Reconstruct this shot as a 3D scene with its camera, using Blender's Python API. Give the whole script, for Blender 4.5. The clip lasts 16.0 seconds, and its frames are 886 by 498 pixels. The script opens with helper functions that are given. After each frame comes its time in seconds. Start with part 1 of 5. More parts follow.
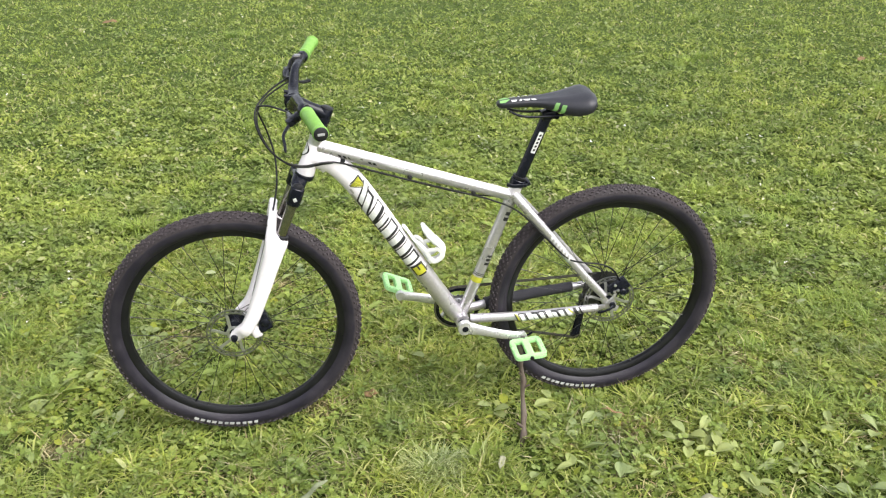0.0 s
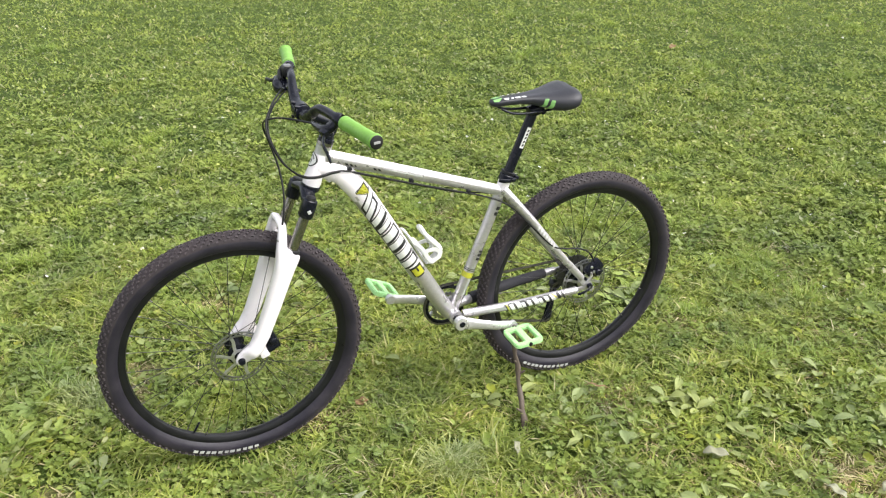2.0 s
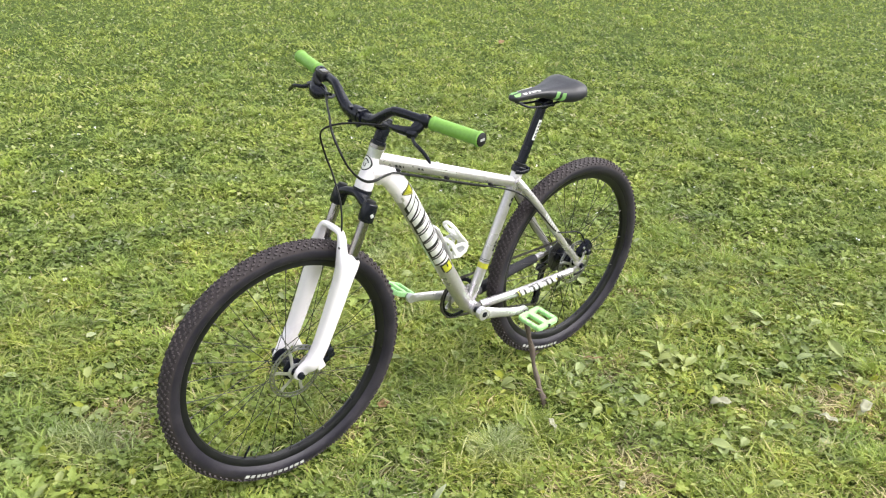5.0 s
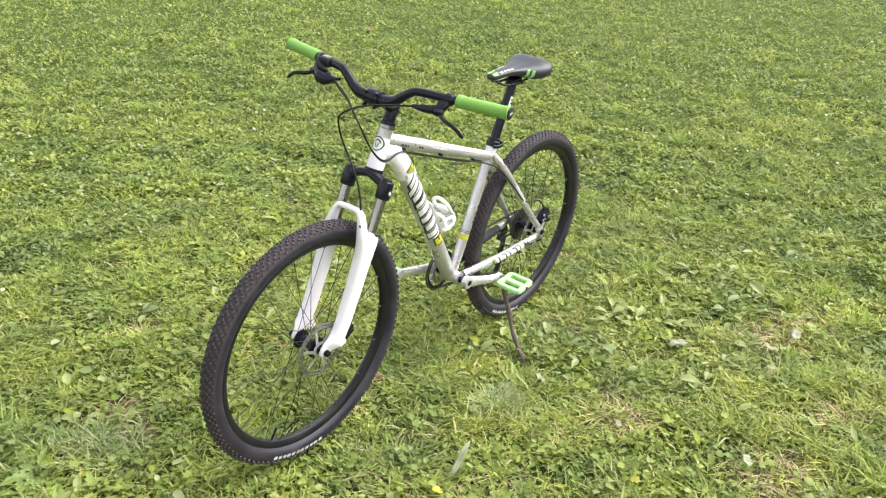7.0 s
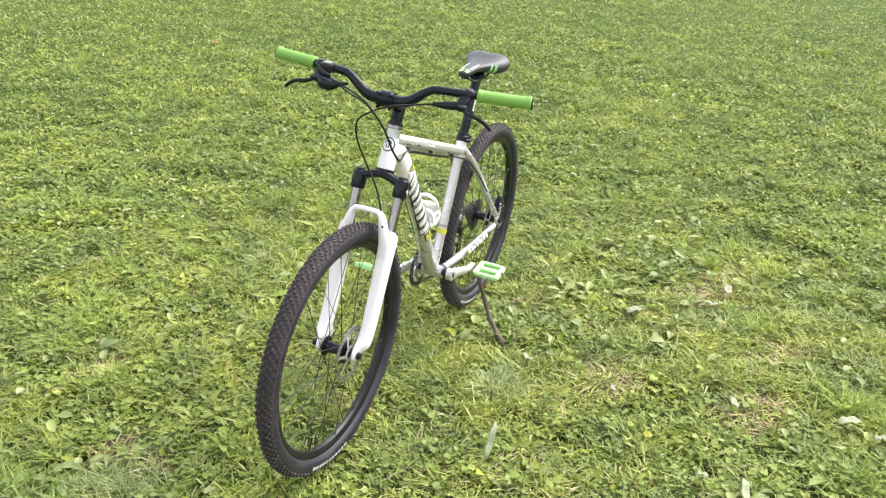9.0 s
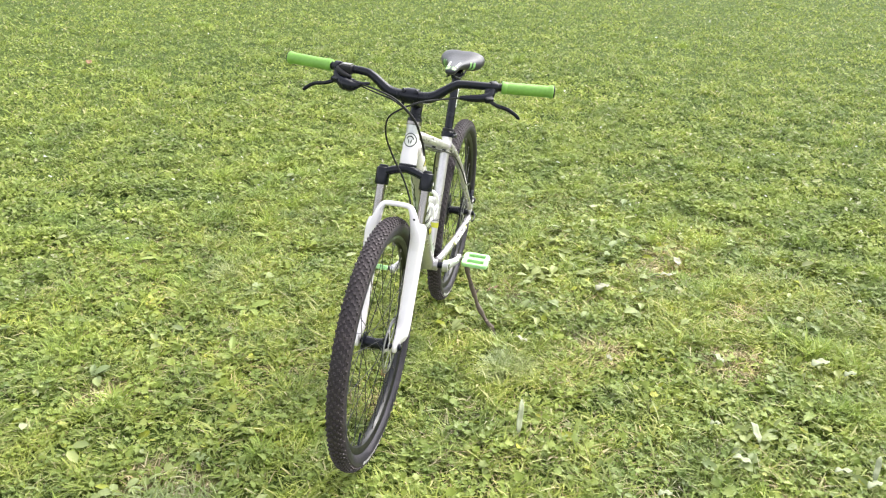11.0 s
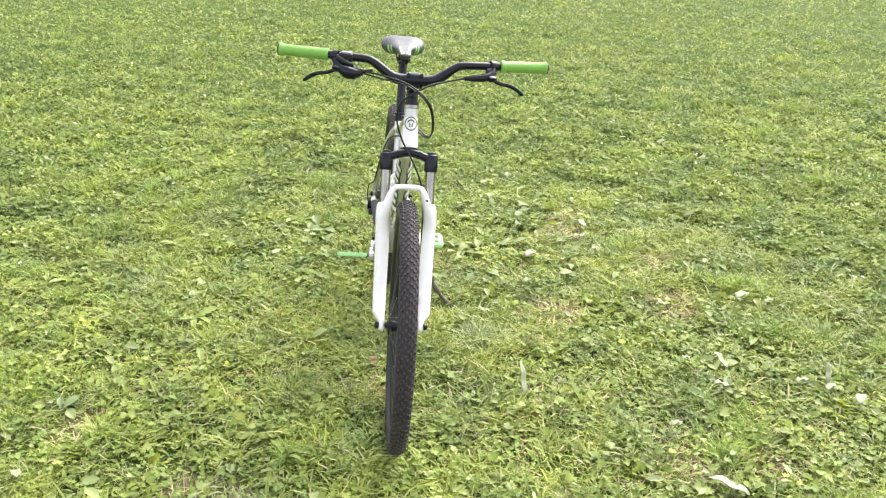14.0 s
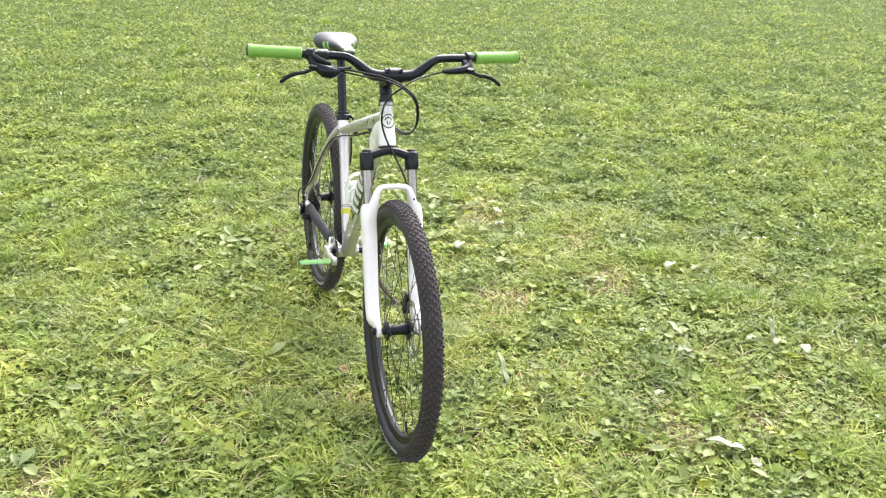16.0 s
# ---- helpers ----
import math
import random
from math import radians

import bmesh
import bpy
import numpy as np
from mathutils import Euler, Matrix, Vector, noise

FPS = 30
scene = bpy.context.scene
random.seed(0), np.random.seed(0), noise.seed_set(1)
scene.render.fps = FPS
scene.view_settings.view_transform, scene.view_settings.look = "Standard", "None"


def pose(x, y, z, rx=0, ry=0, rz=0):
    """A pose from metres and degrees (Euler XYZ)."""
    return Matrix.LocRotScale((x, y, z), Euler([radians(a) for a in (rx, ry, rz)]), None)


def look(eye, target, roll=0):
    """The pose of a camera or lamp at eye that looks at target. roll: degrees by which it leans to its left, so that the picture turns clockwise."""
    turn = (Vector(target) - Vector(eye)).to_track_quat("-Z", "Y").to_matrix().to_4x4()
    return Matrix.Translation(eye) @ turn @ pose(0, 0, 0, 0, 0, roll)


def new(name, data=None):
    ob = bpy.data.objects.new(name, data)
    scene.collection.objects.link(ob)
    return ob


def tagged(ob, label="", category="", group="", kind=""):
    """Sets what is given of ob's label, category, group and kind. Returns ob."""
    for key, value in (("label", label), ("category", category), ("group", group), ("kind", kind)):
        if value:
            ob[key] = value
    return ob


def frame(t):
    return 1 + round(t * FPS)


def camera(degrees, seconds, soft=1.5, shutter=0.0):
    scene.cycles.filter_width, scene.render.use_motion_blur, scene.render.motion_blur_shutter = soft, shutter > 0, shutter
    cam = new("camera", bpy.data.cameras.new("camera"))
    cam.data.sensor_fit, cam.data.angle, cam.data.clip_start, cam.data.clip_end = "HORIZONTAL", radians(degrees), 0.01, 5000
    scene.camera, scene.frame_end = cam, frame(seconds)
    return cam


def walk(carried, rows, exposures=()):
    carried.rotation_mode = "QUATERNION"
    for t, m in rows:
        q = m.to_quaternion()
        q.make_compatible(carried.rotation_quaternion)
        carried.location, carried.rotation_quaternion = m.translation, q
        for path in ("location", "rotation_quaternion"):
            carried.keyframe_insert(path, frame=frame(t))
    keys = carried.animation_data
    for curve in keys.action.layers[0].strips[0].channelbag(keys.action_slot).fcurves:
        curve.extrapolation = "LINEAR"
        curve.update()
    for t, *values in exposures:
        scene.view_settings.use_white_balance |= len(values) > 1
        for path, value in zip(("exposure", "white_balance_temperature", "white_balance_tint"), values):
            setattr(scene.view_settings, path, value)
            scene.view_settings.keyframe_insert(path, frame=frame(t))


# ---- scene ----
# ---- camera ----
cam = camera(54.3, 16.0, soft=1.2)
METRES, EYE, TILT, LEAN, TURN = 4.1933, 1.607, 0.0, 0.0, 0.0
ROWS = [
    (0.0, 0.0, 0.0, 0.0, -0.46, -24.78, 0.99),
    (0.5, -0.0345, 0.0073, 0.003, -2.63, -24.81, 0.9),
    (1.0, -0.0664, 0.011, 0.0026, -6.06, -24.73, 0.55),
    (1.5, -0.1028, 0.0117, 0.0004, -10.72, -24.64, 0.28),
    (2.0, -0.1412, 0.009, 0.0054, -15.38, -24.9, 0.29),
    (2.5, -0.1742, 0.0104, 0.0069, -18.28, -25.07, 0.17),
    (3.0, -0.2002, 0.0172, 0.0052, -20.43, -25.14, 0.0),
    (5.5, -0.3409, 0.0746, 0.0086, -34.77, -24.94, -1.11),
    (6.0, -0.3728, 0.0814, 0.0127, -38.25, -25.29, -1.22),
    (6.5, -0.4006, 0.092, 0.0124, -40.75, -25.4, -1.46),
    (7.0, -0.4224, 0.1077, 0.0083, -43.22, -25.26, -1.63),
    (7.5, -0.4457, 0.1303, 0.0063, -46.35, -25.07, -1.71),
    (8.0, -0.4716, 0.1547, 0.0088, -48.95, -24.78, -1.66),
    (8.5, -0.498, 0.1784, 0.0084, -53.21, -24.53, -1.51),
    (9.0, -0.525, 0.1993, 0.0047, -57.25, -24.53, -1.19),
    (11.5, -0.6175, 0.3199, -0.0017, -71.5, -23.36, -0.78),
    (12.0, -0.6288, 0.3459, -0.0018, -75.1, -23.26, -0.8),
    (12.5, -0.6422, 0.3746, -0.004, -79.1, -23.32, -0.8),
    (13.0, -0.6556, 0.4006, -0.0037, -82.01, -23.61, -0.86),
    (13.5, -0.6628, 0.4283, -0.0021, -83.39, -23.9, -0.8),
    (14.0, -0.6622, 0.454, -0.0044, -85.3, -24.01, -1.02),
    (14.5, -0.6559, 0.4829, -0.0063, -87.5, -23.99, -1.12),
    (15.0, -0.65, 0.509, -0.0048, -90.39, -24.06, -1.23),
    (15.5, -0.6466, 0.5383, -0.007, -94.34, -23.99, -1.32),
    (16.0, -0.6469, 0.572, -0.0092, -98.63, -24.16, -1.08),
]
EXPOSURES = [(0, 0.92), (3, 1.01), (7, 1.28), (9, 1.40), (11.5, 1.56), (13, 1.62), (16, 1.64)]
walk(cam, [(t, pose(0, 0, EYE, TILT, LEAN, TURN) @ pose(METRES * x, METRES * y, METRES * z, 90 + pitch, roll, yaw)) for t, x, y, z, yaw, pitch, roll in ROWS], EXPOSURES)

# ---- light: a bright overcast sky with a weak, wide sun ----
SUN_ELEV, SUN_AZ = 48.0, 122.0
world = bpy.data.worlds.new("overcast_sky")
scene.world = world
world.use_nodes = True
wn = world.node_tree
wn.nodes.clear()
sky = wn.nodes.new("ShaderNodeTexSky")
sky.sky_type = "NISHITA"
sky.sun_disc = False
sky.sun_elevation, sky.sun_rotation = radians(SUN_ELEV), radians(SUN_AZ)
sky.air_density, sky.dust_density = 1.0, 4.0
grey = wn.nodes.new("ShaderNodeHueSaturation")
grey.inputs["Saturation"].default_value = 0.22
back = wn.nodes.new("ShaderNodeBackground")
back.inputs["Strength"].default_value = 0.187
wout = wn.nodes.new("ShaderNodeOutputWorld")
wn.links.new(sky.outputs[0], grey.inputs["Color"])
wn.links.new(grey.outputs[0], back.inputs["Color"])
wn.links.new(back.outputs[0], wout.inputs["Surface"])
lamp = bpy.data.lights.new("sun", "SUN")
lamp.energy, lamp.angle, lamp.color = 0.75, radians(60), (1.0, 0.96, 0.9)
sun = new("sun", lamp)
az, el = radians(SUN_AZ), radians(SUN_ELEV)
sun.matrix_world = look((8 * math.sin(az) * math.cos(el), 8 * math.cos(az) * math.cos(el), 8 * math.sin(el)), (0, 0, 0))


# ---- materials ----
def tree(name):
    m = bpy.data.materials.new(name)
    m.use_nodes = True
    nt = m.node_tree
    return m, nt, nt.nodes["Principled BSDF"]


def tex(nt, scale, detail=4.0, rough=0.55, coord="Object"):
    co = nt.nodes.new("ShaderNodeTexCoord")
    n = nt.nodes.new("ShaderNodeTexNoise")
    n.inputs["Scale"].default_value, n.inputs["Detail"].default_value, n.inputs["Roughness"].default_value = scale, detail, rough
    nt.links.new(co.outputs[coord], n.inputs["Vector"])
    return n.outputs["Fac"]


def ramp(nt, fac, stops):
    r = nt.nodes.new("ShaderNodeValToRGB")
    while len(r.color_ramp.elements) < len(stops):
        r.color_ramp.elements.new(0.5)
    for e, (p, c) in zip(r.color_ramp.elements, stops):
        e.position, e.color = p, (*c, 1)
    nt.links.new(fac, r.inputs["Fac"])
    return r.outputs["Color"]


def mix(nt, fac, a, b, how="MIX"):
    n = nt.nodes.new("ShaderNodeMix")
    n.data_type, n.blend_type = "RGBA", how
    for sock, v in ((n.inputs[0], fac), (n.inputs[6], a), (n.inputs[7], b)):
        if isinstance(v, bpy.types.NodeSocket):
            nt.links.new(v, sock)
        else:
            sock.default_value = v if isinstance(v, float) else (*v, 1)
    return n.outputs[2]


def bump(nt, bsdf, fac, strength, distance):
    b = nt.nodes.new("ShaderNodeBump")
    b.inputs["Strength"].default_value, b.inputs["Distance"].default_value = strength, distance
    nt.links.new(fac, b.inputs["Height"])
    nt.links.new(b.outputs[0], bsdf.inputs["Normal"])


def surface(name, colour, dirt=None, rough=0.4, metal=0.0, coat=0.0, grain=0.0, grain_scale=400, amount=0.35, spec=0.5, speck=(0.9, 1.05)):
    """A paint, plastic or metal with dust and grain at two scales."""
    m, nt, b = tree(name)
    dirt = dirt or tuple(c * 0.72 for c in colour)
    big, fine = tex(nt, 14, 5), tex(nt, 160, 3)
    worn = ramp(nt, big, [(0.42, (0, 0, 0)), (0.75, (amount, amount, amount))])
    col = mix(nt, worn, colour, dirt)
    dots = ramp(nt, fine, [(0.35, (speck[0],) * 3), (0.7, (speck[1],) * 3)])
    nt.links.new(mix(nt, 1.0, col, dots, "MULTIPLY"), b.inputs["Base Color"])
    rr = ramp(nt, big, [(0.3, (rough * 0.8,) * 3), (0.75, (min(1, rough * 1.35),) * 3)])
    nt.links.new(rr, b.inputs["Roughness"])
    b.inputs["Metallic"].default_value = metal
    b.inputs["Coat Weight"].default_value = coat
    b.inputs["Coat Roughness"].default_value = 0.12
    b.inputs["Specular IOR Level"].default_value = spec
    if grain:
        bump(nt, b, tex(nt, grain_scale, 2), grain, 0.001)
    return m


WHITE = surface("white_gloss_paint", (0.865, 0.815, 0.855), (0.70, 0.67, 0.68), 0.28, coat=0.5, amount=0.10, speck=(0.985, 1.01))
SILVER = surface("silver_metallic_paint", (0.59, 0.565, 0.59), (0.46, 0.44, 0.46), 0.29, metal=0.68, coat=0.4)
CRANK_ALLOY = surface("polished_crank_alloy", (0.70, 0.69, 0.70), (0.48, 0.47, 0.47), 0.30, metal=0.6, coat=0.2, amount=0.6)
ALLOY = surface("brushed_alloy", (0.62, 0.62, 0.61), (0.42, 0.42, 0.41), 0.36, metal=0.85, grain=0.15)
STANCHION = surface("stanchion_steel", (0.31, 0.292, 0.275), (0.22, 0.205, 0.19), 0.18, metal=0.95)
BLACK = surface("black_anodised", (0.007, 0.008, 0.014), (0.014, 0.014, 0.020), 0.24, spec=0.28)
BLACK_PLASTIC = surface("black_plastic", (0.009, 0.009, 0.011), (0.022, 0.022, 0.024), 0.42, grain=0.2, spec=0.32)
RUBBER = surface("tyre_rubber", (0.046, 0.037, 0.041), (0.074, 0.059, 0.062), 0.62, grain=0.35, grain_scale=300, amount=0.8, spec=0.4)
TREAD_BASE = surface("tread_base_rubber", (0.036, 0.030, 0.033), (0.060, 0.049, 0.052), 0.75, amount=0.8, spec=0.25)
SIDEWALL = surface("tyre_sidewall", (0.018, 0.016, 0.024), (0.044, 0.038, 0.047), 0.44, grain=0.15, amount=0.7, spec=0.3)
RIM = surface("black_rim", (0.006, 0.006, 0.008), (0.016, 0.016, 0.018), 0.34, spec=0.4)
STEEL = surface("rotor_steel", (0.36, 0.36, 0.36), (0.22, 0.22, 0.215), 0.30, metal=0.95)
CHAIN = surface("oily_chain_steel", (0.19, 0.18, 0.16), (0.08, 0.075, 0.065), 0.4, metal=0.85)
COG = surface("dark_sprocket_steel", (0.11, 0.11, 0.11), (0.035, 0.035, 0.035), 0.34, metal=0.85)
SPOKE = surface("black_spoke_steel", (0.030, 0.030, 0.032), (0.06, 0.06, 0.06), 0.35, metal=0.6)
LIME = surface("lime_rubber_grip", (0.19, 0.39, 0.066), (0.155, 0.31, 0.055), 0.5, grain=0.3, grain_scale=500)
LIME_PEDAL = surface("pale_lime_plastic", (0.42, 0.76, 0.33), (0.30, 0.54, 0.24), 0.42)
SADDLE = surface("black_saddle_leather", (0.022, 0.022, 0.029), (0.036, 0.036, 0.045), 0.38, spec=0.45, grain=0.2, grain_scale=600)
SADDLE_GREEN = surface("green_saddle_print", (0.25, 0.50, 0.16), None, 0.4)
PRINT_BLACK = surface("black_decal", (0.02, 0.02, 0.022), None, 0.35)
PRINT_WHITE = surface("white_decal", (0.78, 0.78, 0.76), None, 0.4)
PRINT_YELLOW = surface("yellow_decal", (0.50, 0.50, 0.04), None, 0.38)
PRINT_GREY = surface("grey_decal", (0.58, 0.58, 0.57), (0.25, 0.25, 0.25), 0.5, amount=0.8)
CAGE = surface("white_plastic", (0.84, 0.84, 0.83), (0.7, 0.69, 0.66), 0.4)
CABLE = surface("black_cable_housing", (0.008, 0.008, 0.009), None, 0.40, spec=0.3)
SLEEVE = surface("black_neoprene", (0.026, 0.025, 0.032), (0.06, 0.058, 0.064), 0.85, grain=0.6, grain_scale=350)
BARK = surface("weathered_bark", (0.095, 0.07, 0.052), (0.19, 0.16, 0.135), 0.85, grain=0.9, grain_scale=90, amount=0.9)
BROWN_LEAF = surface("dry_brown_leaf", (0.21, 0.125, 0.055), (0.13, 0.075, 0.040), 0.75, grain=0.5, grain_scale=120)
WHITE_LEAF = surface("whitish_leaf_underside", (0.265, 0.295, 0.175), (0.20, 0.23, 0.12), 0.65, grain=0.4, grain_scale=120, spec=0.3)
PALE_LEAF = surface("dry_pale_leaf", (0.25, 0.25, 0.16), (0.18, 0.175, 0.10), 0.6, grain=0.4, grain_scale=120)


def foliage(name, stops, thin=0.2, rough=0.45, wide=(0.82, 1.17), spec=0.25):
    """Leaf or blade: each one its own tone, patches of tone over the lawn, some light passing through."""
    m, nt, b = tree(name)
    geo = nt.nodes.new("ShaderNodeNewGeometry")
    col = ramp(nt, geo.outputs["Random Per Island"], [(p, (c[0] * 1.015, c[1], c[2])) for p, c in stops])
    for scale, k, warm in ((0.55, 0.5, 0.020), (3.6, 0.9, 0.045), (11.0, 0.8, 0.03), (300.0, 0.35, 0.01)):
        patch = nt.nodes.new("ShaderNodeTexNoise")
        patch.inputs["Scale"].default_value, patch.inputs["Detail"].default_value = scale, 2
        nt.links.new(geo.outputs["Position"], patch.inputs["Vector"])
        lo, hi = 1 - (1 - wide[0]) * k, 1 + (wide[1] - 1) * k
        tone = ramp(nt, patch.outputs["Fac"], [(0.34, (lo * (1 - warm), lo, lo * (1 + 2 * warm))), (0.66, (hi * (1 + warm), hi, hi * (1 - 2 * warm)))])
        col = mix(nt, 1.0, col, tone, "MULTIPLY")
    nt.links.new(col, b.inputs["Base Color"])
    b.inputs["Roughness"].default_value = rough
    b.inputs["Specular IOR Level"].default_value = spec
    tl = nt.nodes.new("ShaderNodeBsdfTranslucent")
    nt.links.new(col, tl.inputs["Color"])
    ms = nt.nodes.new("ShaderNodeMixShader")
    ms.inputs[0].default_value = thin
    out = nt.nodes["Material Output"]
    nt.links.new(b.outputs[0], ms.inputs[1])
    nt.links.new(tl.outputs[0], ms.inputs[2])
    nt.links.new(ms.outputs[0], out.inputs["Surface"])
    return m


GRASS = foliage("grass_blade", [(0.0, (0.145, 0.200, 0.038)), (0.40, (0.245, 0.312, 0.060)), (0.72, (0.312, 0.370, 0.090)), (0.92, (0.375, 0.410, 0.150)), (1.0, (0.450, 0.425, 0.225))], 0.30)
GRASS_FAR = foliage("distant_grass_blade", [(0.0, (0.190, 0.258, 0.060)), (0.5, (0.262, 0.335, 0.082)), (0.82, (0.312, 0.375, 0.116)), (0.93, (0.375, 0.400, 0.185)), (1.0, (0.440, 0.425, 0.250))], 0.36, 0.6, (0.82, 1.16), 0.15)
# Palest stops of LEAFY, LEAFY_FAR and CLOVER hold sky highlights in the colour.
LEAFY = foliage("creeping_weed_leaf", [(0.0, (0.165, 0.230, 0.043)), (0.40, (0.220, 0.292, 0.060)), (0.75, (0.262, 0.332, 0.084)), (0.94, (0.305, 0.365, 0.135)), (1.0, (0.345, 0.370, 0.060))], 0.34)
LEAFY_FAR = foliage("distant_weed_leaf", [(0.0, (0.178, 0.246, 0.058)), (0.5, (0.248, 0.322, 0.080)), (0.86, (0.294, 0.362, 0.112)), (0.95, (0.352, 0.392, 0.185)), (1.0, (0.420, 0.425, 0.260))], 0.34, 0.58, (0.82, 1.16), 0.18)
CLOVER = foliage("clover_leaf", [(0.0, (0.160, 0.232, 0.052)), (0.45, (0.215, 0.298, 0.072)), (0.85, (0.270, 0.350, 0.100)), (1.0, (0.330, 0.390, 0.150))], 0.32)
ROSETTE = foliage("rosette_leaf", [(0.0, (0.205, 0.262, 0.090)), (0.6, (0.275, 0.332, 0.130)), (1.0, (0.360, 0.400, 0.205))], 0.2, 0.5, (0.86, 1.1), 0.3)
WEED = foliage("toothed_weed_leaf", [(0.0, (0.190, 0.265, 0.060)), (0.6, (0.250, 0.330, 0.085)), (1.0, (0.320, 0.385, 0.130))], 0.25, 0.48, (0.88, 1.12), 0.3)
YELLOWING = foliage("yellowing_leaf", [(0.0, (0.240, 0.300, 0.038)), (1.0, (0.340, 0.370, 0.055))], 0.3)
TUFT = foliage("pale_tuft_blade", [(0.0, (0.225, 0.285, 0.095)), (0.6, (0.335, 0.390, 0.150)), (1.0, (0.470, 0.500, 0.255))], 0.2, 0.45, (0.88, 1.12))
TUFT_GREEN = foliage("fresh_tuft_blade", [(0.0, (0.170, 0.255, 0.050)), (0.6, (0.270, 0.370, 0.070)), (1.0, (0.370, 0.450, 0.120))], 0.25, 0.45, (0.88, 1.12))
STRAW = foliage("dry_straw", [(0.0, (0.20, 0.155, 0.075)), (0.5, (0.38, 0.32, 0.165)), (1.0, (0.58, 0.52, 0.33))], 0.15, 0.6, (0.85, 1.15), 0.3)
PETAL = foliage("small_white_flower", [(0.0, (0.7, 0.7, 0.62)), (1.0, (0.85, 0.85, 0.8))], 0.2, 0.6, (1, 1))


# thin, worn spots in the turf: x, y, radius
BARE = [(1.08, 1.61, 0.17), (1.28, 1.62, 0.12), (0.28, 1.76, 0.10), (0.25, 1.65, 0.10), (0.0, 1.75, 0.09), (0.19, 1.68, 0.07), (0.33, 1.21, 0.13), (0.40, 1.21, 0.08), (0.77, 1.19, 0.10), (0.53, 2.15, 0.10), (-0.98, 2.73, 0.10), (-0.96, 2.60, 0.08), (-0.70, 1.32, 0.10), (-0.66, 1.07, 0.09), (-0.38, 2.32, 0.08), (-1.15, 2.11, 0.08), (-0.67, 3.16, 0.09), (1.02, 2.56, 0.07)]


def lawn_soil():
    m, nt, b = tree("mown_turf_soil")
    base = ramp(nt, tex(nt, 7, 6, 0.65), [(0.3, (0.040, 0.062, 0.016)), (0.5, (0.075, 0.110, 0.027)), (0.70, (0.125, 0.150, 0.048)), (0.86, (0.21, 0.185, 0.09))])
    fine = ramp(nt, tex(nt, 70, 5, 0.7), [(0.3, (0.45, 0.45, 0.4)), (0.7, (1.35, 1.4, 1.2))])
    wide = ramp(nt, tex(nt, 0.6, 3), [(0.3, (0.85, 0.9, 0.85)), (0.7, (1.15, 1.1, 1.0))])
    co = nt.nodes.new("ShaderNodeTexCoord").outputs["Object"]
    bare = None
    for bx, by, br in BARE:
        d = nt.nodes.new("ShaderNodeVectorMath")
        d.operation = "DISTANCE"
        nt.links.new(co, d.inputs[0])
        d.inputs[1].default_value = (bx, by, 0)
        r = nt.nodes.new("ShaderNodeMapRange")
        r.inputs["From Min"].default_value, r.inputs["From Max"].default_value = br * 1.5, br * 0.5
        nt.links.new(d.outputs["Value"], r.inputs["Value"])
        if bare is None:
            bare = r.outputs["Result"]
        else:
            m2 = nt.nodes.new("ShaderNodeMath")
            m2.operation = "MAXIMUM"
            nt.links.new(bare, m2.inputs[0])
            nt.links.new(r.outputs["Result"], m2.inputs[1])
            bare = m2.outputs[0]
    earth = ramp(nt, tex(nt, 40, 5, 0.7), [(0.3, (0.095, 0.074, 0.036)), (0.55, (0.21, 0.175, 0.085)), (0.75, (0.42, 0.365, 0.20))])
    turf = mix(nt, 1.0, mix(nt, 1.0, base, fine, "MULTIPLY"), wide, "MULTIPLY")
    nt.links.new(mix(nt, bare, turf, mix(nt, 0.4, earth, turf)), b.inputs["Base Color"])
    b.inputs["Roughness"].default_value = 0.95
    b.inputs["Specular IOR Level"].default_value = 0.15
    bump(nt, b, tex(nt, 55, 5, 0.7), 0.9, 0.02)
    return m


SOIL = lawn_soil()


# ---- mesh helpers ----
def finish(bm, name, mats, sharp=38):
    me = bpy.data.meshes.new(name)
    bmesh.ops.recalc_face_normals(bm, faces=bm.faces[:])
    bm.to_mesh(me)
    bm.free()
    for m in mats if isinstance(mats, (list, tuple)) else [mats]:
        me.materials.append(m)
    me.polygons.foreach_set("use_smooth", [True] * len(me.polygons))
    me.set_sharp_from_angle(angle=radians(sharp))
    return me


BIKE_SHIFT = Matrix.Translation((-0.55, 0, 0.362))


def part(name, bm, material, parent, label="", m=None, sharp=38):
    """One bmesh, in the bicycle's own coordinates, as one mesh under a thing or a part."""
    bm.transform(BIKE_SHIFT @ (m or Matrix()))
    ob = new(name, finish(bm, name, material, sharp))
    ob.parent = parent
    return tagged(ob, label)


def vec(p):
    return Vector(p)


def curve(pts, n=6):
    """Points of a smooth line through pts."""
    p = [vec(q) for q in pts]
    p = [2 * p[0] - p[1], *p, 2 * p[-1] - p[-2]]
    out = []
    for i in range(1, len(p) - 2):
        for k in range(n):
            t = k / n
            a, b, c, d = p[i - 1], p[i], p[i + 1], p[i + 2]
            out.append(0.5 * (2 * b + (c - a) * t + (2 * a - 5 * b + 4 * c - d) * t * t + (3 * b - a - 3 * c + d) * t ** 3))
    return [*out, p[-2]]


def spread(values, n, count):
    """Values at the points of curve(pts, n)."""
    return list(np.interp(np.arange(count) / n, np.arange(len(values)), values))


def bend(v, power):
    return math.copysign(abs(v) ** power, v)


